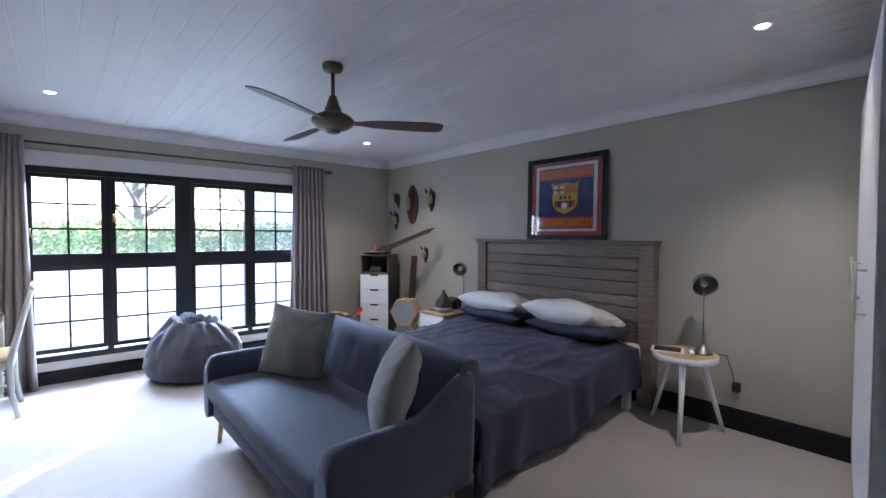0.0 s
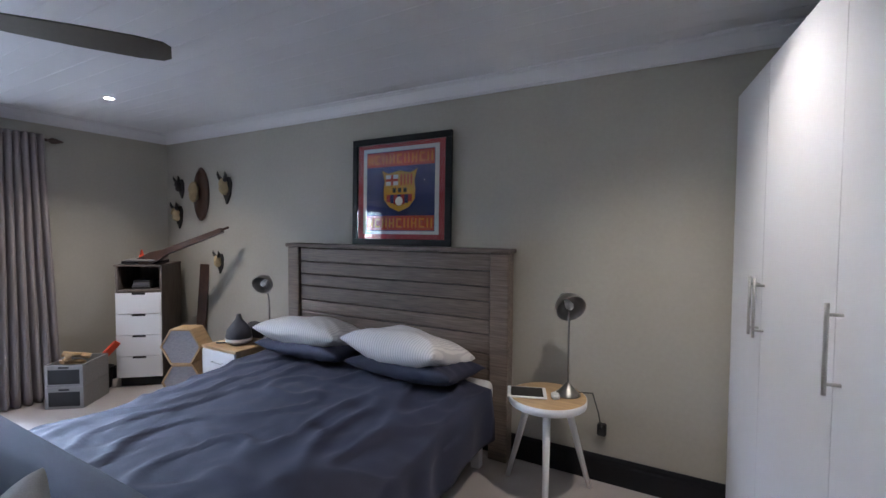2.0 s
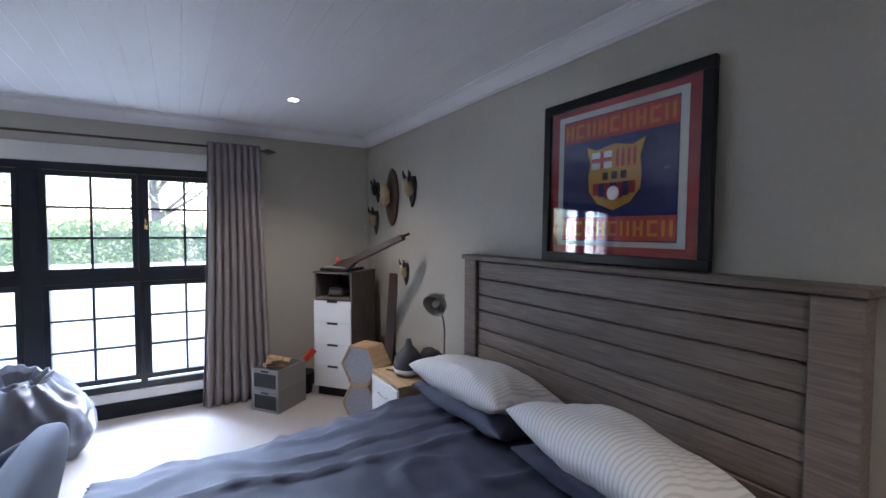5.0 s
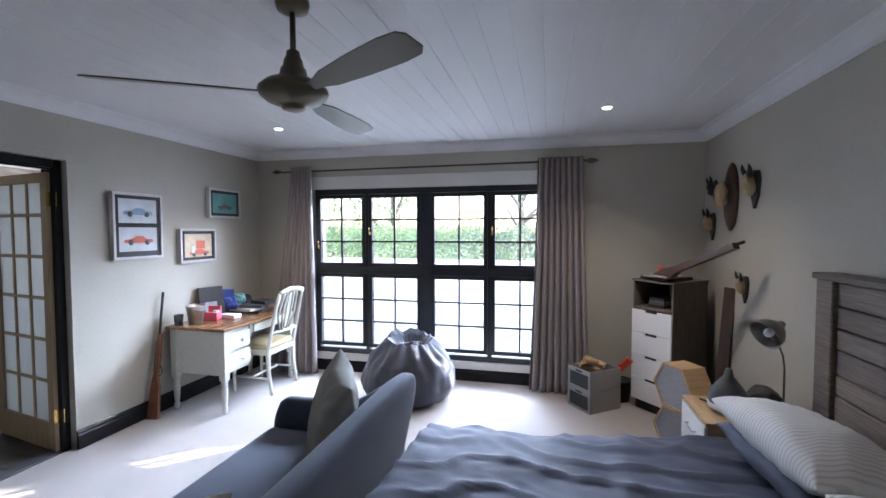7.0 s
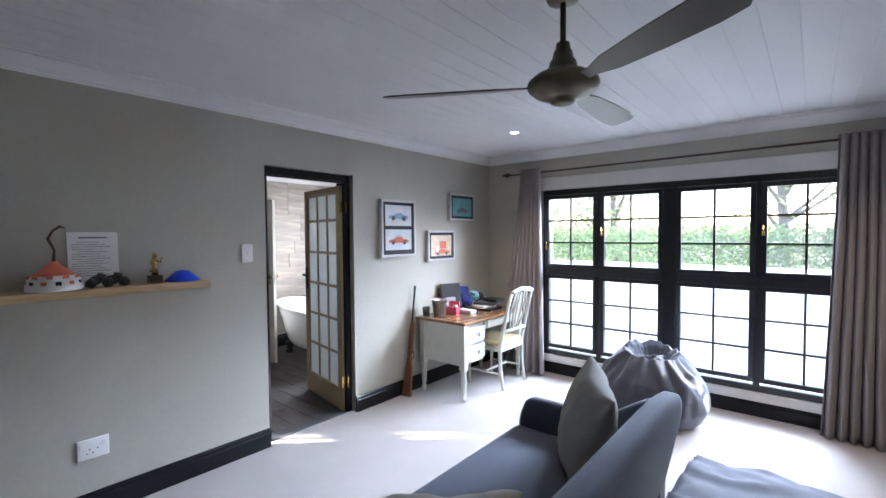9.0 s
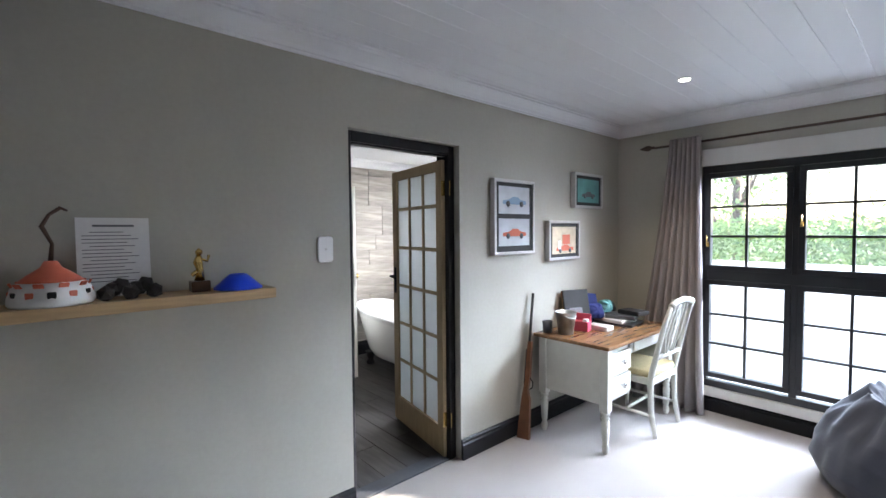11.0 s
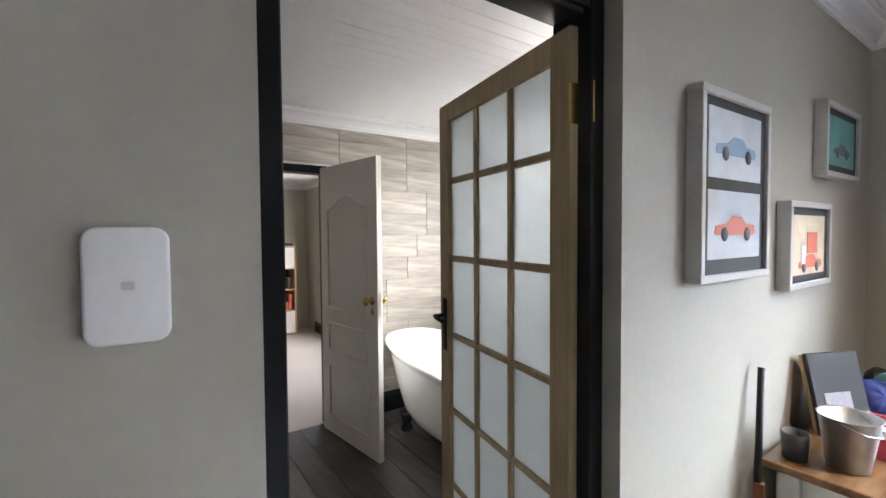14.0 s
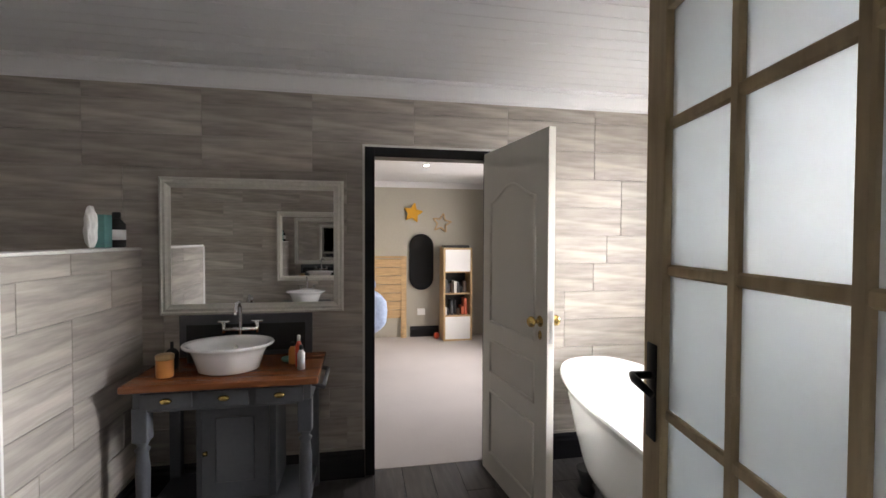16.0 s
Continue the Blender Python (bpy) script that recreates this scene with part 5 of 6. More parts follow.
def desk_lamp(m, h, az, label, bend=0.0):
    l = thing("table_lamp", label, "lamp", m)
    part("base", lathe([(0.07, 0), (0.07, 0.008), (0.05, 0.022), (0.026, 0.05), (0.012, 0.07), (0, 0.07)], 24), LAMPMETAL, l)
    bx, by = bend * math.cos(radians(az)), bend * math.sin(radians(az))
    part("stem", tube([(0, 0, 0.06), (0, 0, h * 0.6), (bx * 0.12, by * 0.12, h * 0.76), (bx * 0.45, by * 0.45, h * 0.9), (bx, by, h)], 0.0055), LAMPMETAL, l)
    s = part("shade", lathe([(0.018, 0.10), (0.022, 0.085), (0.03, 0.07), (0.055, 0.05), (0.078, 0.015), (0.084, -0.02), (0.086, -0.03), (0.083, -0.03), (0.075, 0.012), (0.05, 0.045), (0.02, 0.06), (0, 0.06)], 28), LAMPMETAL, l, "brushed steel dome shade")
    s.matrix_basis = pose(bx, by, h + 0.015, 0, 0, az) @ pose(0, 0, 0, 0, -62, 0)
    b = part("bulb", lathe([(0.0, -0.028), (0.018, -0.02), (0.024, 0), (0.016, 0.03), (0.012, 0.055), (0, 0.056)], 16), WPLASTIC, s)
    part("arm", tube([(bx, by, h), (bx + 0.02 * math.cos(radians(az)), by + 0.02 * math.sin(radians(az)), h + 0.02)], 0.008), LAMPMETAL, l)
    return l


desk_lamp(pose(4.66, 4.15, 0.554), 0.49, 205, "brushed steel reading lamp on the nightstand", 0.11)
pot = thing("essential_diffuser", "black teardrop diffuser in a white dish on the nightstand", "diffuser", pose(4.42, 4.24, 0.554) @ Matrix.Scale(1.2, 4))
part("dish", lathe([(0.05, 0), (0.085, 0.02), (0.09, 0.045), (0.085, 0.045), (0.06, 0.015), (0, 0.012)], 24), WPLASTIC, pot)
part("body", lathe([(0.07, 0.02), (0.088, 0.055), (0.08, 0.10), (0.05, 0.14), (0.022, 0.175), (0.014, 0.21), (0, 0.212)], 24), SLATE, pot)
spk = tagged(mesh("speaker", cushion(0.20, 0.15, 0.16, 3, 3), DARK), "small rounded black speaker on the nightstand", "speaker")
spk.matrix_basis = pose(4.62, 4.27, 0.629, 0, 0, 80)
o = tagged(mesh("pen", tube([(4.32, 4.40, 0.56), (4.40, 4.30, 0.56)], 0.006), DARK), "dark pen lying on the nightstand", "pen")


# bedside stool with its things
stl = thing("bedside_stool", "round oak-topped white tripod stool beside the bed", "stool", pose(4.49, 1.61, 0.008))
part("top", lathe([(0.19, 0.568), (0.214, 0.569), (0.214, 0.580), (0.21, 0.582), (0, 0.582)], 40), OAK, stl, "oak disc top")
part("rim", lathe([(0.17, 0.535), (0.212, 0.536), (0.2165, 0.54), (0.2165, 0.579), (0.2145, 0.58), (0.2145, 0.568), (0.17, 0.567)], 40), WHITE, stl)
for fx, fy in ((0.10, 0.27), (-0.28, -0.075), (0.21, -0.20)):
    part("leg", tube([(fx * 0.42, fy * 0.42, 0.54), (fx, fy, -0.008)], [0.022, 0.014], 12), WHITE, stl, "white tapered leg")
desk_lamp(pose(4.55, 1.51, 0.591), 0.495, 218, "brushed steel reading lamp on the stool")
tab = thing("tablet", "white-edged tablet lying on the stool", "tablet", pose(4.455, 1.72, 0.591, 0, 0, 20))
part("case", boxes((-0.085, 0.085, -0.11, 0.11, 0, 0.008), bev=0.003), WPLASTIC, tab)
part("screen", boxes((-0.072, 0.072, -0.09, 0.09, 0.0082, 0.009)), GLOSSBLACK, tab, "dark glossy screen")
tagged(mesh("earphone_case", moved(cushion(0.06, 0.045, 0.03, 6, 2.6), pose(4.455, 1.555, 0.605, 90, 0, 30)), WPLASTIC), "small white rounded case on the stool", "case")
cab = thing("lamp_cable", "thin black lamp cable with plug hanging behind the stool", "cable", pose(0, 0, 0))
part("cord", tube([(4.60, 1.47, 0.594), (4.70, 1.40, 0.57), (4.725, 1.37, 0.45), (4.74, 1.36, 0.38), (4.79, 1.36, 0.33)], 0.004, 6), DARK, cab)
part("plug", boxes((4.775, 4.818, 1.335, 1.385, 0.29, 0.36), bev=0.006), DARK, cab)


# ---------------------------------------------------------------- desk and chair
def desk():
    d = thing("writing_desk", "cream painted desk with pine top and turned legs", "desk", pose(0.03, 4.60, 0))
    W, L = 0.63, 1.10
    part("top", boxes((0, W, 0, L, 0.735, 0.762), bev=0.008, seg=2), PINE, d, "warm varnished pine top")
    part("side_panel", boxes((0.06, 0.57, 0.03, 0.048, 0.34, 0.734)), CREAM, d)
    part("side_panel", boxes((0.06, 0.57, L - 0.05, L - 0.03, 0.34, 0.734)), CREAM, d)
    part("pedestal", boxes((0.05, 0.575, 0.049, 0.39, 0.34, 0.733), bev=0.003), CREAM, d)
    part("apron", boxes((0.565, 0.59, 0.39, L - 0.05, 0.64, 0.733), bev=0.003), CREAM, d)
    part("back_panel", boxes((0.04, 0.055, 0.39, L - 0.05, 0.45, 0.733), bev=0.003), CREAM, d)
    part("middle_drawer", boxes((0.591, 0.603, 0.43, L - 0.10, 0.652, 0.722), bev=0.003), CREAM, d)
    for z in (0.375, 0.545):
        dr = part("drawer", boxes((0.576, 0.606, 0.085, 0.375, z, z + 0.145), bev=0.006), CREAM, d)
        part("knob", moved(lathe([(0.008, 0), (0.007, 0.012), (0.018, 0.02), (0.016, 0.03), (0, 0.033)], 16), pose(0.606, 0.23, z + 0.075, 0, 90, 0)), CHROME, dr, "silver knob")
    for x in (0.075, 0.585):
        for y in (0.045, L - 0.045):
            part("leg", merged(boxes((x - 0.032, x + 0.032, y - 0.032, y + 0.032, 0.30, 0.734), bev=0.004), lathe([(0.014, 0), (0.022, 0.02), (0.026, 0.05), (0.016, 0.07), (0.022, 0.09), (0.026, 0.16), (0.030, 0.22), (0.018, 0.235), (0.031, 0.25), (0.018, 0.265), (0.031, 0.28), (0.028, 0.301)], 16, (x, y, 0))), CREAM, d)
    return d


desk()


def desk_chair():
    c = thing("desk_chair", "white painted shield-back chair with yellow seat at the desk", "chair", pose(0.76, 5.345, 0))
    # local: back at x=0, facing -x
    HW = 0.215
    for y in (-HW, HW):
        part("back_leg", tube([(-0.01, y, 0), (-0.045, y, 0.2), (-0.05, y, 0.44), (-0.01, y, 0.62), (0.045, y * 0.97, 0.86), (0.085, y * 0.93, 1.0)], [0.016, 0.021, 0.023, 0.02, 0.018, 0.016], 10), CREAM, c)
        part("front_leg", tube([(-0.44, y, 0), (-0.44, y, 0.42)], [0.014, 0.022], 10), CREAM, c)
        part("side_stretcher", tube([(-0.44, y, 0.16), (-0.04, y, 0.16)], 0.012, 8), CREAM, c)
    part("cross_stretcher", tube([(-0.24, -HW, 0.16), (-0.24, HW, 0.16)], 0.012, 8), CREAM, c)
    part("crest_rail", tube([(0.085, -0.20, 1.0), (0.088, -0.12, 1.02), (0.092, 0, 1.035), (0.088, 0.12, 1.02), (0.085, 0.20, 1.0)], 0.022, 10), CREAM, c)
    part("lower_rail", tube([(-0.015, -HW, 0.60), (-0.015, HW, 0.60)], 0.018, 10), CREAM, c)
    for k in (-2, -1, 1, 2):
        part("splat", tube([(-0.013, k * 0.035, 0.60), (0.02, k * 0.07, 0.76), (0.055, k * 0.062, 0.90), (0.086, k * 0.05, 1.015)], 0.010, 8), CREAM, c)
    part("splat", moved(cushion(0.07, 0.40, 0.022, 2, 3), pose(0.035, 0, 0.81, 0, 0, 90) @ pose(0, 0, 0, 14, 0, 0)), CREAM, c)
    part("seat_rail", boxes((-0.46, -0.03, -HW - 0.01, HW + 0.01, 0.39, 0.44), bev=0.006), CREAM, c)
    part("seat", boxes((-0.455, -0.04, -HW, HW, 0.441, 0.495), bev=0.022, seg=3), YELLOW, c, "pale yellow upholstered seat", True)
    return c


desk_chair()
pail = thing("metal_pail", "small galvanised pail on the desk", "pail", pose(0.22, 4.76, 0.763) @ Matrix.Scale(1.12, 4))
part("body", lathe([(0.05, 0), (0.072, 0.15), (0.076, 0.152), (0.07, 0.15), (0.048, 0.006), (0, 0.006)], 24), GALV, pail)
part("handle", tube([(0, -0.074, 0.145), (0.05, -0.05, 0.12), (0.072, 0, 0.11), (0.05, 0.05, 0.12), (0, 0.074, 0.145)], 0.003, 6), GALV, pail)
jar = tagged(mesh("pen_pot", lathe([(0.035, 0), (0.04, 0.09), (0.037, 0.09), (0.032, 0.005), (0, 0.005)], 16, (0.10, 4.69, 0.763)), SLATE), "small dark pen pot on the desk", "pot")
pb = thing("note_box", "pink card box of notes on the desk", "box", pose(0.25, 4.94, 0.763, 0, 0, 12))
part("back", boxes((-0.06, 0.06, 0.03, 0.045, 0, 0.13)), PINK, pb)
part("box", boxes((-0.06, 0.06, -0.04, 0.029, 0, 0.075), bev=0.002), PINK, pb)
part("notes", boxes((0.015, 0.05, -0.03, 0.02, 0.076, 0.095)), PAPER, pb)
tagged(mesh("clear_box", boxes((0.24, 0.42, 5.02, 5.13, 0.763, 0.80), bev=0.004), WPLASTIC), "flat white plastic box on the desk", "box")
lap = thing("picture_frame", "black easel picture frame standing on the desk", "frame", pose(0.14, 5.07, 0.763, -14, 0, 66))
part("frame", boxes((-0.12, 0.12, -0.018, 0.0, 0, 0.30), bev=0.003), DARK, lap)
part("back", boxes((-0.12, 0.12, 0.001, 0.016, 0, 0.295), bev=0.002), OAK, lap, "wooden back")
part("print", boxes((-0.075, 0.045, -0.0195, -0.018, 0.05, 0.15)), HEXFACE, lap)
for k, (x, y, w, l, h, r, mt) in enumerate(((0.30, 5.42, 0.34, 0.30, 0.02, 8, DARK), (0.28, 5.40, 0.28, 0.22, 0.025, -6, PAPER), (0.33, 5.44, 0.24, 0.19, 0.03, 14, SLATE), (0.40, 5.50, 0.20, 0.15, 0.035, -10, DARK))):
    z = 0.763 + sum((0.0, 0.02, 0.025, 0.03)[:k + 1]) + 0.001 * k
    o = mesh("book", boxes((-w / 2, w / 2, -l / 2, l / 2, 0, h), bev=0.003), mt)
    o.matrix_basis = pose(x, y, z, 0, 0, r)
    tagged(o, "book lying in the untidy pile on the desk", "book", "books on the desk")
for k, (x, y, z, mt, s) in enumerate(((0.18, 5.26, 0.87, BLUE, 0.16), (0.22, 5.36, 0.905, TEAL, 0.13), (0.15, 5.55, 0.86, DARK, 0.15))):
    o = mesh("pencil_bag", cushion(s, s * 0.9, 0.10, 20 + k, 3), mt)
    o.matrix_basis = pose(x, y, z, -25, 0, 60 + 20 * k)
    tagged(o, "soft cloth bag slumped among the desk things", "bag", "bags on the desk")

lb = mesh("book", boxes((-0.09, 0.09, -0.014, 0.014, 0, 0.25), bev=0.003), BLUE)
lb.matrix_basis = pose(0.12, 5.30, 0.763, -20, 6, 70)
tagged(lb, "dark blue book leaning on the wall behind the desk pile", "book", "books on the desk")
rf = thing("air_rifle", "walnut-stocked air rifle leaning against the wall", "rifle", look((0.085, 4.405, 0.0), (0.035, 4.60, 1.08)) @ pose(0, 0, 0, 180, 0, 0))
part("stock", moved(outline([(-0.045, 0.0), (0.05, 0.0), (0.035, 0.28), (0.012, 0.36), (0.022, 0.44), (0.016, 0.72), (-0.012, 0.72), (-0.014, 0.42), (-0.03, 0.30)], 0.036), pose(0, 0.018, 0)), GUNWOOD, rf)
part("barrel", tube([(-0.004, 0, 0.45), (-0.004, 0, 1.09)], 0.011), IRON, rf)
part("action", tube([(-0.012, 0, 0.40), (-0.012, 0, 0.66)], 0.017), IRON, rf)
part("trigger_guard", tube([(0.02, 0, 0.36), (0.045, 0, 0.38), (0.045, 0, 0.42), (0.02, 0, 0.45)], 0.004, 6), IRON, rf)


# ---------------------------------------------------------------- framed prints by the doorway
def print_frame(y0, y1, z0, z1, label, draw):
    p = thing("framed_print", label, "picture", pose(0.002, (y0 + y1) / 2, z0, 0, 0, 90), "framed prints by the doorway")
    # local x to the viewer's right, -y out of the wall
    w, h, t = (y1 - y0) / 2, z1 - z0, 0.045
    f = 0.022
    part("frame", boxes((-w, w, -t, 0, 0, f), (-w, w, -t, 0, h - f, h), (-w, -w + f, -t, 0, f, h - f), (w - f, w, -t, 0, f, h - f), bev=0.002), SILVERFRAME, p)
    part("mount", boxes((-w + f, w - f, -t + 0.012, -t + 0.016, f, h - f)), DARK, p, "black mount")
    draw(p, w, h, -t + 0.0105)
    return p


def car(p, x, z, s, mat, y):
    c = part("car_shape", moved(outline([(-1, 0.05), (-0.95, 0.28), (-0.45, 0.36), (-0.15, 0.58), (0.3, 0.56), (0.5, 0.36), (0.95, 0.30), (1, 0.08), (0.9, 0.0), (-0.9, 0.0)], 0.02), Matrix.Translation((x, y - 0.0003, z)) @ Matrix.Diagonal((s, 0.05, s * 0.72, 1))), mat, p)
    for k in (-0.55, 0.58):
        part("wheel_shape", moved(lathe([(0.16 * s, 0), (0.16 * s, 0.0008), (0, 0.001)], 12), pose(x + k * s, y - 0.0015, z + 0.02 * s, 90, 0, 0)), INK, c)


def draw_a(p, w, h, y):
    for z, mt in ((0.065, CARRED), (0.30, CARBLUE)):
        part("print", boxes((-w + 0.055, w - 0.055, y, y + 0.0015, z, z + 0.20)), SKYPRINT, p)
        car(p, 0, z + 0.07, 0.135, mt, y)


def draw_b(p, w, h, y):
    part("print", boxes((-w + 0.055, w - 0.055, y, y + 0.0015, 0.05, h - 0.05)), SANDPRINT, p)
    car(p, 0.01, 0.075, 0.125, CARRED, y)
    part("cab_shape", boxes((-0.03, 0.08, y - 0.0022, y - 0.0014, 0.13, 0.21)), CARRED, p)
    part("grille_shape", boxes((-0.09, -0.05, y - 0.0026, y - 0.0016, 0.09, 0.16)), PAPER, p)


def draw_c(p, w, h, y):
    part("print", boxes((-w + 0.055, w - 0.055, y, y + 0.0015, 0.05, h - 0.05)), TEAL, p)
    car(p, 0.0, 0.10, 0.11, INK, y)


print_frame(4.14, 4.60, 1.385, 1.935, "silver-framed print of two classic cars in black mount", draw_a)
print_frame(4.79, 5.24, 1.315, 1.64, "silver-framed print of a red vintage truck", draw_b)
print_frame(5.16, 5.62, 1.755, 2.06, "silver-framed teal print of a motorcycle", draw_c)


# ---------------------------------------------------------------- floating shelf and what stands on it
tagged(mesh("floating_shelf", boxes((0.001, 0.20, 1.57, 2.54, 1.277, 1.32), bev=0.002), OAK), "light oak floating shelf fixed to the wall", "shelf")
wp = thing("woven_pot", "red and white woven pot with twisted twig handle", "ornament", pose(0.10, 1.80, 1.321))
part("pot", lathe([(0.112, 0), (0.118, 0.008), (0.116, 0.03), (0.106, 0.062), (0.07, 0.095), (0.03, 0.12), (0, 0.125)], 28), PAPER, wp)
for k in range(12):
    a = k * math.pi / 6
    part("stripe", moved(boxes((-0.012, 0.012, -0.003, 0.003, 0.008, 0.052), bev=0.002), pose(0.112 * math.cos(a), 0.110 * math.sin(a), 0, 0, 0, math.degrees(a) + 90)), CARRED if k % 2 else DARK, wp)
for k in range(10):
    a = (k + 0.5) * math.pi / 5
    part("stripe", moved(boxes((-0.014, 0.014, -0.003, 0.003, -0.014, 0.014), bev=0.002), pose(0.101 * math.cos(a), 0.101 * math.sin(a), 0.068, 0, 0, math.degrees(a) + 90) @ pose(0, 0, 0, 32, 0, 0)), CARRED, wp)
part("lid", lathe([(0.090, 0.080), (0.080, 0.090), (0.066, 0.102), (0.03, 0.128), (0.018, 0.15), (0, 0.152)], 24), CARRED, wp, "red woven lid")
part("twig", tube([(0, 0, 0.15), (-0.005, 0.005, 0.21), (0.005, -0.02, 0.27), (-0.004, 0.0, 0.31), (0.0, 0.03, 0.335), (0, 0.05, 0.325)], [0.008, 0.006, 0.008, 0.006, 0.007, 0.004], 8), DARKWOOD, wp)
ct = thing("certificate", "printed white page standing against the wall on the shelf", "paper", pose(0.028, 1.985, 1.321, -4, 0, 90))
part("page", boxes((-0.115, 0.115, -0.003, 0, 0, 0.305)), PAPER, ct)
part("heading_line", boxes((-0.065, 0.065, -0.0036, -0.003, 0.27, 0.278)), INK, ct)
for k in range(15):
    z = 0.248 - k * 0.0135
    part("text_line", boxes((-0.098 if k % 4 else -0.075, 0.03 + 0.06 * ((k * 7) % 5) / 5, -0.0036, -0.003, z, z + 0.0028)), INK, ct)
rk = thing("rock_cluster", "small cluster of dark crystals on the shelf", "ornament", pose(0.12, 2.02, 1.321))
for k in range(7):
    b = bmesh.new()
    bmesh.ops.create_icosphere(b, subdivisions=1, radius=0.032)
    part("crystal", moved(b, pose(0.02 * math.cos(k * 2.1), -0.075 + k * 0.025, 0.024 + 0.012 * (k % 3), k * 40, k * 25, 0)), HORN, rk)
tr = thing("sports_trophy", "small golden figure trophy on a dark base", "trophy", pose(0.10, 2.26, 1.321))
part("base", boxes((-0.03, 0.03, -0.035, 0.035, 0, 0.045), bev=0.003), DARKWOOD, tr)
part("figure", merged(tube([(0, 0, 0.045), (0, 0.002, 0.09), (0.004, -0.006, 0.12), (0, 0, 0.15)], [0.020, 0.013, 0.018, 0.010], 10), lathe([(0, 0.148), (0.013, 0.155), (0.014, 0.168), (0, 0.180)], 10), tube([(0, -0.005, 0.14), (0.005, 0.03, 0.125), (0.008, 0.035, 0.15)], 0.006, 6), tube([(0, 0.0, 0.09), (0.01, -0.03, 0.07)], 0.008, 6)), BRASS, tr, "golden plastic figure")
tagged(mesh("marker_cone", lathe([(0.098, 0), (0.098, 0.005), (0.035, 0.062), (0.03, 0.063), (0.03, 0.06), (0.088, 0.004)], 32, (0.105, 2.41, 1.321)), CONEBLUE), "bright blue plastic training cone on the shelf", "cone")

sw = thing("light_switch", "white rounded light switch plate on the wall", "switch", pose(0.001, 2.872, 1.405, 0, 0, 90))


def rounded(w, h, rad, grow=0.0):
    """A rounded rectangle centred on x, its foot at z=0."""
    w2, pts = w / 2 - rad, []
    for cx, cz, a0 in ((w2, h - rad, 0), (-w2, h - rad, 90), (-w2, rad, 180), (w2, rad, 270)):
        pts += [(cx + (rad + grow) * math.cos(radians(a0 + 15 * k)), cz + (rad + grow) * math.sin(radians(a0 + 15 * k))) for k in range(7)]
    return pts


plate = outline(rounded(0.084, 0.135, 0.016), 0.012)
bmesh.ops.bevel(plate, geom=[e for e in plate.edges if all(v.co.y < -0.01 for v in e.verts)], offset=0.004, segments=3, profile=0.5, affect="EDGES")
part("plate", plate, WPLASTIC, sw, smooth=True)
part("rocker", moved(outline(rounded(0.013, 0.010, 0.002), 0.0012), Matrix.Translation((0, -0.0121, 0.063))), BAND, sw)
so = thing("wall_socket", "white double wall socket above the skirting", "socket", pose(0.001, 1.955, 0.335))
part("plate", boxes((0, 0.01, -0.075, 0.075, 0, 0.115), bev=0.004, seg=2), WPLASTIC, so, smooth=True)
for y in (-0.05, 0.05):
    part("rocker", boxes((0.010, 0.014, y - 0.012, y + 0.012, 0.065, 0.095), bev=0.002), WPLASTIC, so)
for y, z in ((-0.015, 0.055), (-0.028, 0.035), (-0.002, 0.035), (0.02, 0.055)):
    part("pin_hole", moved(lathe([(0.004, 0), (0, 0.0005)], 8), pose(0.0102, y, z, 0, 90, 0)), DARK, so)

# ---------------------------------------------------------------- bathroom small things
def bottle(name, x, y, z, r, h, mat, cap, label, cat="bottle"):
    b = thing(name, label, cat, pose(x, y, z))
    part("body", lathe([(r * 0.9, 0), (r, 0.006), (r, h * 0.66), (r * 0.5, h * 0.8), (r * 0.4, h * 0.82)], 18), mat, b)
    part("cap", lathe([(r * 0.48, h * 0.82), (r * 0.48, h * 0.98), (r * 0.4, h), (0, h)], 14), cap, b)
    return b


LZ = 1.443
o = tagged(mesh("shampoo_bottle", moved(cushion(0.085, 0.215, 0.05, 3, 2.6), pose(-2.40, 1.96, LZ + 0.105, 0, 0, 15)), WPLASTIC), "white oval shampoo bottle on the shower ledge", "bottle")
tagged(mesh("teal_carton", boxes((-2.55, -2.48, 1.93, 1.98, LZ, LZ + 0.17), bev=0.003), TEAL), "teal carton standing on the shower ledge", "carton")
bt = bottle("brown_bottle", -2.63, 1.96, LZ, 0.042, 0.19, DARK, DARK, "dark brown bottle with pale label on the ledge")
part("paper_label", lathe([(0.0428, 0.04), (0.0428, 0.095)], 18), PAPER, bt)
jr = thing("amber_jar", "orange jar with pale lid on the washstand", "jar", pose(-2.36, 2.30, 0.801))
part("jar", lathe([(0.036, 0), (0.04, 0.008), (0.04, 0.085), (0.036, 0.09), (0, 0.09)], 20), AMBER, jr)
part("lid", lathe([(0.042, 0.09), (0.042, 0.11), (0.038, 0.114), (0, 0.114)], 20), OAK, jr)
tagged(mesh("tooth_glass", lathe([(0.03, 0), (0.036, 0.11), (0.033, 0.11), (0.028, 0.006), (0, 0.006)], 18, (-2.62, 2.34, 0.801)), SLATE), "dark tumbler on the washstand", "tumbler")
bottle("red_tube", -2.44, 2.93, 0.801, 0.018, 0.17, ORANGETOY, WPLASTIC, "red toothpaste tube standing on the washstand", "toothpaste")
bottle("amber_bottle", -2.50, 2.89, 0.801, 0.022, 0.12, AMBER, DARK, "small amber bottle on the washstand")
bottle("grey_bottle", -2.38, 2.95, 0.801, 0.02, 0.13, GALV, DARK, "small grey bottle on the washstand")
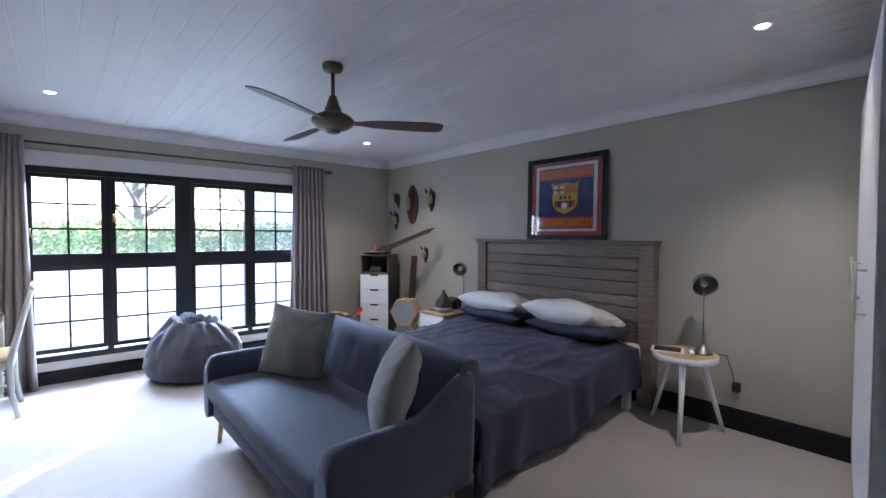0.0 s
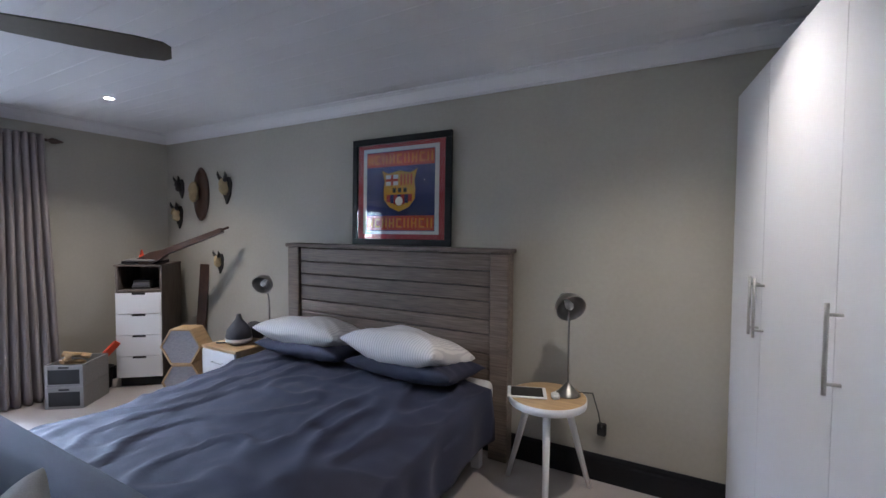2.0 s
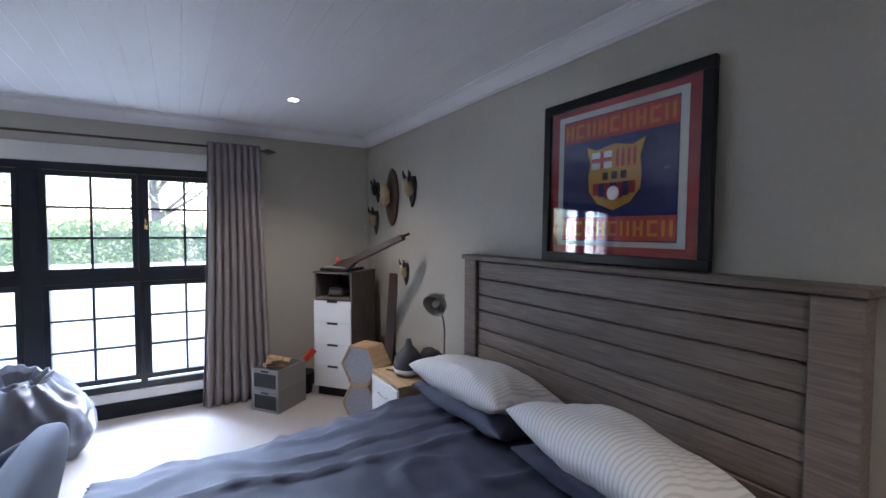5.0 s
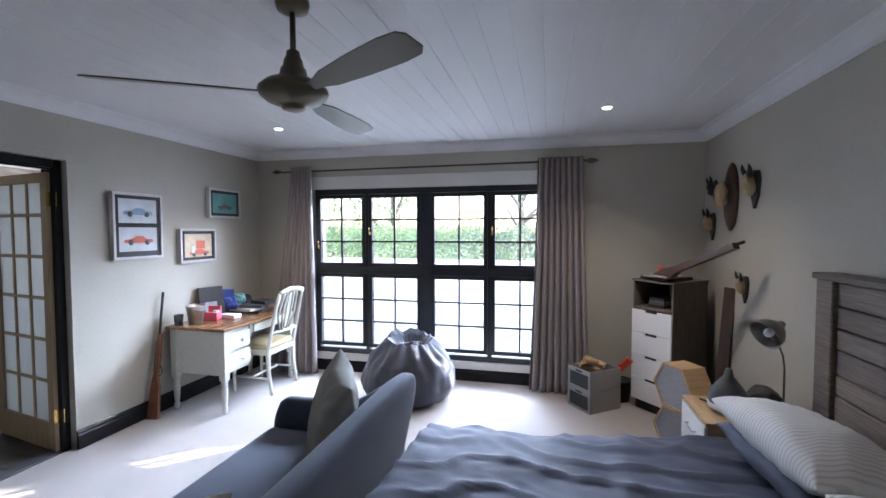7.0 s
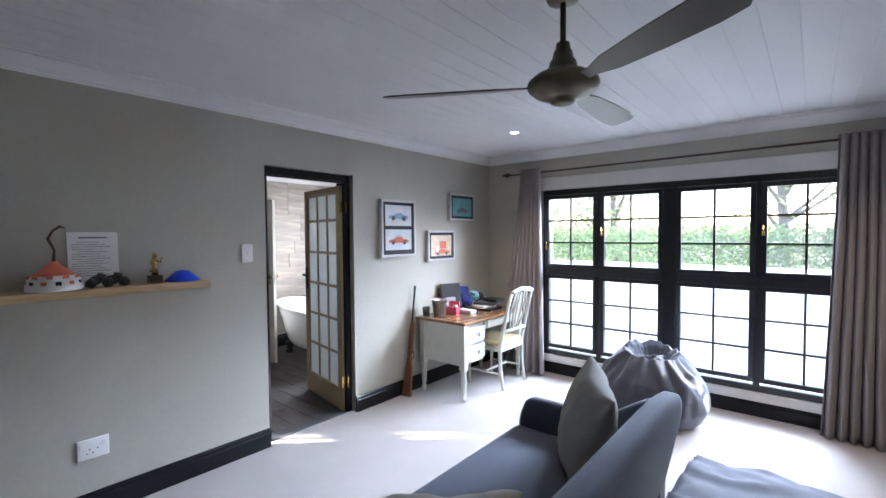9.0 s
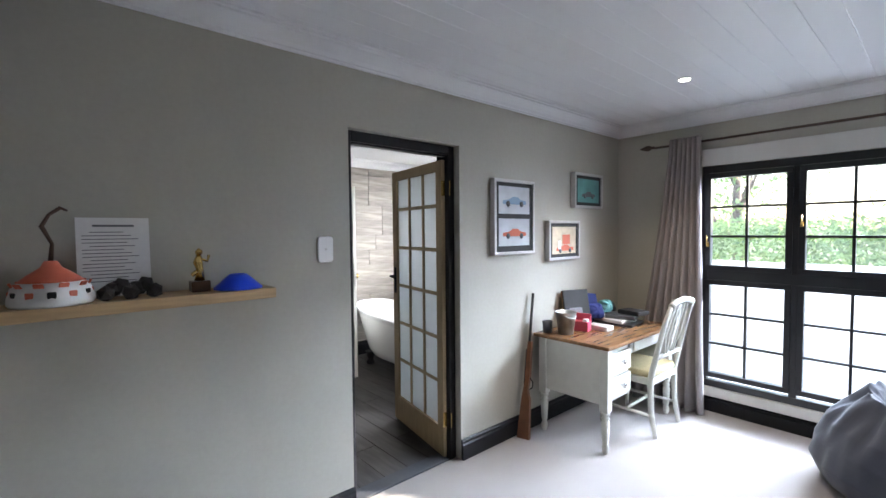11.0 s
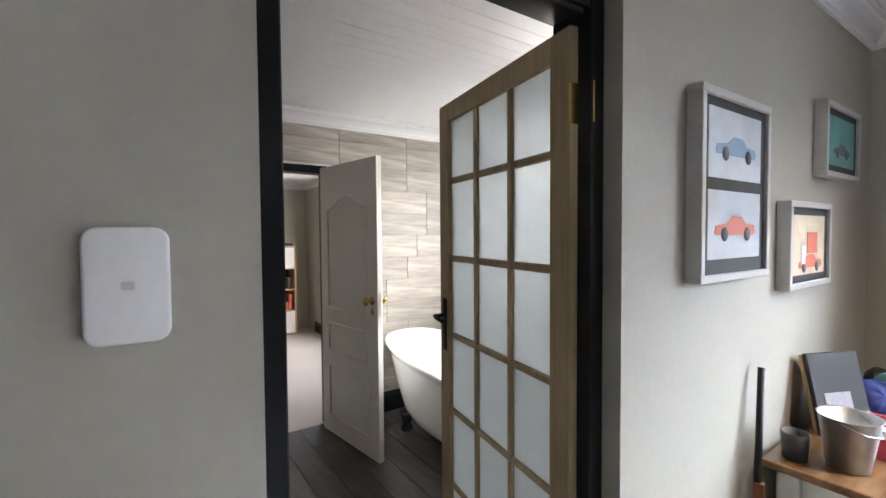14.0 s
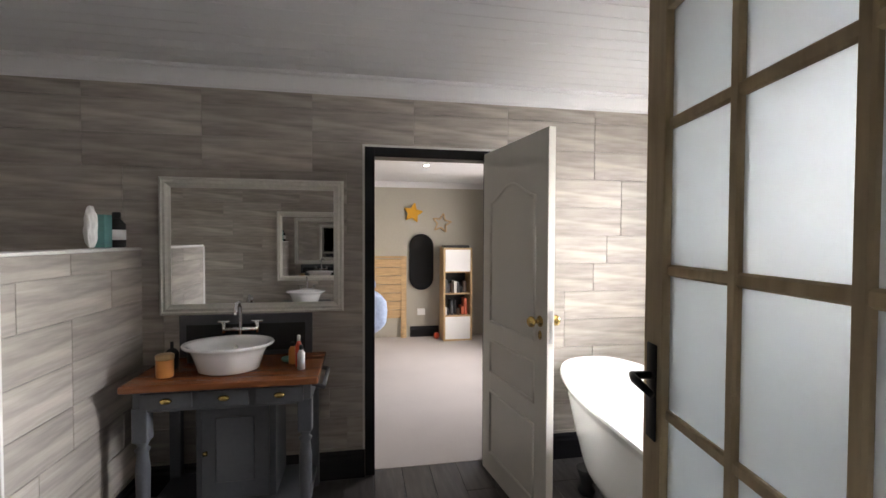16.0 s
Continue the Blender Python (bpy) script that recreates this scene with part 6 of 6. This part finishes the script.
tagged(mesh("soap_dish", lathe([(0.03, 0), (0.042, 0.01), (0.04, 0.02), (0.03, 0.012), (0, 0.012)], 18, (-2.56, 2.86, 0.801)), TEAL), "small teal soap dish on the washstand", "soap dish")
tagged(mesh("soap_pump", lathe([(0.03, 0), (0.034, 0.08), (0.02, 0.1), (0.008, 0.105), (0.008, 0.14), (0, 0.14)], 18, (-2.52, 2.27, 0.801)), DARK), "black soap pump on the washstand", "soap pump")

# ---------------------------------------------------------------- far bedroom things
bk = thing("bookcase", "light oak cube bookcase with white doors", "bookcase", pose(-6.58, 4.43, 0))
part("frame", boxes((0, 0.36, 0, 0.025, 0, 1.36), (0, 0.36, 0.40, 0.425, 0, 1.36), (0, 0.36, 0.025, 0.40, 1.335, 1.36), (0, 0.36, 0.025, 0.40, 0, 0.025), (0, 0.36, 0.025, 0.40, 0.355, 0.37), (0, 0.36, 0.025, 0.40, 0.68, 0.695), (0, 0.36, 0.025, 0.40, 1.0, 1.015)), OAK, bk)
part("back", boxes((0.002, 0.01, 0.026, 0.399, 0.026, 1.334)), DARK, bk)
for z0, z1 in ((0.027, 0.353), (1.017, 1.333)):
    part("door", boxes((0.34, 0.358, 0.028, 0.397, z0, z1)), WHITE, bk)
rng = random.Random(4)
for z in (0.371, 0.696):
    y = 4.47
    while y < 4.78:
        w, h = rng.uniform(0.015, 0.045), rng.uniform(0.09, 0.24)
        tagged(mesh("book", boxes((-6.5, -6.3, y, y + w, z, z + h), bev=0.002), rng.choice([DARK, SLATE, CARRED, PAPER, INK, DARKWOOD])), "small book standing in the bookcase", "book", "books in the bookcase")
        y += w + rng.uniform(0.001, 0.03)
tagged(mesh("flat_case", boxes((-6.56, -6.26, 4.46, 4.82, 1.361, 1.395), bev=0.004), DARK), "flat black case on the bookcase", "case")


def star(y, z, r, mat, solid, label):
    s = thing("wall_star", label, "ornament", pose(FX + 0.003, y, z, 0, 10, 90), "stars on the far wall")
    pts = [(rr * math.sin(math.pi * k / 5), rr * math.cos(math.pi * k / 5)) for k in range(10) for rr in ((r,) if k % 2 == 0 else (r * 0.45,))]
    if solid:
        part("plate", outline(pts, 0.03), mat, s)
    for a, b in zip(pts, pts[1:] + pts[:1]):
        part("rim", bar((a[0], -0.034, a[1]), (b[0], -0.034, b[1]), 0.02, 0.02), mat, s)


star(4.02, 1.88, 0.145, GOLD, True, "golden yellow star hung on the wall")
star(4.46, 1.73, 0.15, OAK, False, "open wicker star hung on the wall")
pm = thing("pill_mirror", "black-framed pill-shaped wall mirror", "mirror", pose(FX + 0.002, 4.15, 1.14, 0, 0, 90))
pill = [(0.185 * math.cos(a), (0.24 if math.sin(a) >= 0 else -0.24) + 0.185 * math.sin(a)) for a in [2 * math.pi * (k + 0.5) / 40 for k in range(40)]]
part("frame", outline(pill, 0.03), BLACK, pm)
part("glass", moved(outline([(x * 0.94, z * 0.97) for x, z in pill], 0.002), Matrix.Translation((0, -0.0305, 0))), GLOSSBLACK, pm, "dark mirror glass")
fs = thing("wall_socket", "white wall socket on the far wall", "socket", pose(FX + 0.001, 4.15, 0.33))
part("plate", boxes((0, 0.01, -0.06, 0.06, 0, 0.10), bev=0.003), WPLASTIC, fs)
tagged(mesh("red_toy", moved(cushion(0.12, 0.10, 0.08, 9, 2.5), pose(-6.42, 4.36, 0.045)), ORANGETOY), "small red toy on the carpet by the bookcase", "toy")
fb = thing("single_bed", "light wood single bed with pale blue blanket", "bed", pose(0, 0, 0))
part("headboard", boxes((-6.58, -6.54, 2.5, 2.56, 0, 1.2), (-6.58, -6.54, 3.84, 3.92, 0, 1.2), (-6.58, -6.535, 2.5, 3.92, 1.2, 1.23)), OAK, fb)
for k in range(7):
    part("slat", boxes((-6.575, -6.55, 2.56, 3.84, 0.3 + 0.128 * k, 0.42 + 0.128 * k), bev=0.003), OAK, fb)
part("rail", boxes((-6.54, -4.85, 2.52, 3.36, 0.26, 0.36), bev=0.004), OAK, fb)
for x, y in ((-4.90, 2.58), (-4.90, 3.31)):
    part("leg", tube([(x, y, 0.28), (x + 0.02, y + 0.02, 0)], [0.03, 0.02]), OAK, fb)
part("mattress", boxes((-6.53, -4.86, 2.52, 3.37, 0.361, 0.56), bev=0.05, seg=3), WPLASTIC, fb, smooth=True)
part("blanket", moved(cushion(1.0, 0.95, 0.34, 31, 5), pose(-5.35, 2.96, 0.56, 90, 0, 0)), BLANKET, fb, "rumpled pale blue blanket")
part("blanket_fold", moved(cushion(0.34, 0.60, 0.62, 37, 3), pose(-5.0, 3.24, 0.66, 0, 0, 0)), BLANKET, fb)
part("blanket_fold", moved(cushion(0.24, 0.20, 0.40, 39, 3), pose(-5.03, 3.22, 0.98, 0, 0, 0)), BLANKET, fb)


# ---------------------------------------------------------------- tiles and planks, piece by piece
def tiled(parent, name, axis, at, out, u0, u1, z0, z1, h, w, mat, holes=(), seed=1, thick=0.008, flat=False):
    """Plank tiles as parts on a wall (axis 'x' or 'y' is the wall's normal) or on a floor (flat)."""
    rng = random.Random(seed)
    meshes = {}
    z, row = z0, 0
    g = 0.0015
    while z < z1 - 0.01:
        ze = min(z + h, z1)
        u = u0 - w * rng.choice((0.0, 0.33, 0.5, 0.66))
        while u < u1 - 0.005:
            a, b = max(u, u0), min(u + w, u1)
            spans = [(a, b, z, ze)]
            for h0, h1, k0, k1 in holes:
                cut = []
                for s0, s1, t0, t1 in spans:
                    if s1 <= h0 or s0 >= h1 or t1 <= k0 or t0 >= k1:
                        cut.append((s0, s1, t0, t1))
                        continue
                    if s0 < h0:
                        cut.append((s0, h0, t0, t1))
                    if s1 > h1:
                        cut.append((h1, s1, t0, t1))
                    m0, m1 = max(s0, h0), min(s1, h1)
                    if t1 > k1:
                        cut.append((m0, m1, k1, t1))
                    if t0 < k0:
                        cut.append((m0, m1, t0, k0))
                spans = cut
            for s0, s1, t0, t1 in spans:
                if s1 - s0 < 0.02 or t1 - t0 < 0.02:
                    continue
                key = (round(s1 - s0, 3), round(t1 - t0, 3))
                if key not in meshes:
                    du, dv = key[0] / 2 - g, key[1] / 2 - g
                    lo, hi = sorted((0, out * thick))
                    bm = boxes((-du, du, -dv, dv, lo, hi), bev=0.0015) if flat else boxes((lo, hi, -du, du, -dv, dv), bev=0.0015) if axis == "x" else boxes((-du, du, lo, hi, -dv, dv), bev=0.0015)
                    me = bpy.data.meshes.new(name)
                    bm.to_mesh(me)
                    bm.free()
                    me.materials.append(mat)
                    meshes[key] = me
                ob = new(name, meshes[key])
                c, d = (s0 + s1) / 2, (t0 + t1) / 2
                ob.location = (c, d, at) if flat else (at, c, d) if axis == "x" else (c, at, d)
                ob.parent = parent
            u += w
        z, row = ze, row + 1


tiled(wall_bw, "tile", "x", -2.756, 1, 0.9, 5.7, 0.0, 2.45, 0.19, 0.62, TILE, ((3.285, 4.14, -1, 2.065),), 3)
tiled(wall_be, "tile", "x", -0.184, -1, 0.9, 5.7, 0.0, 2.45, 0.19, 0.62, TILE, ((3.02, 3.845, -1, 2.13),), 5, 0.004)
tiled(part_wall, "tile", "y", 2.022, 1, -2.745, -1.742, 0.0, LZ - 0.018, 0.19, 0.62, TILEX, (), 7)
tiled(bpy.data.objects["floor_bathroom"], "plank", "z", -0.012, 1, -2.87, -0.12, 1.9, 5.7, 0.18, 1.15, FLOORTILE, (), 9, 0.010, True)
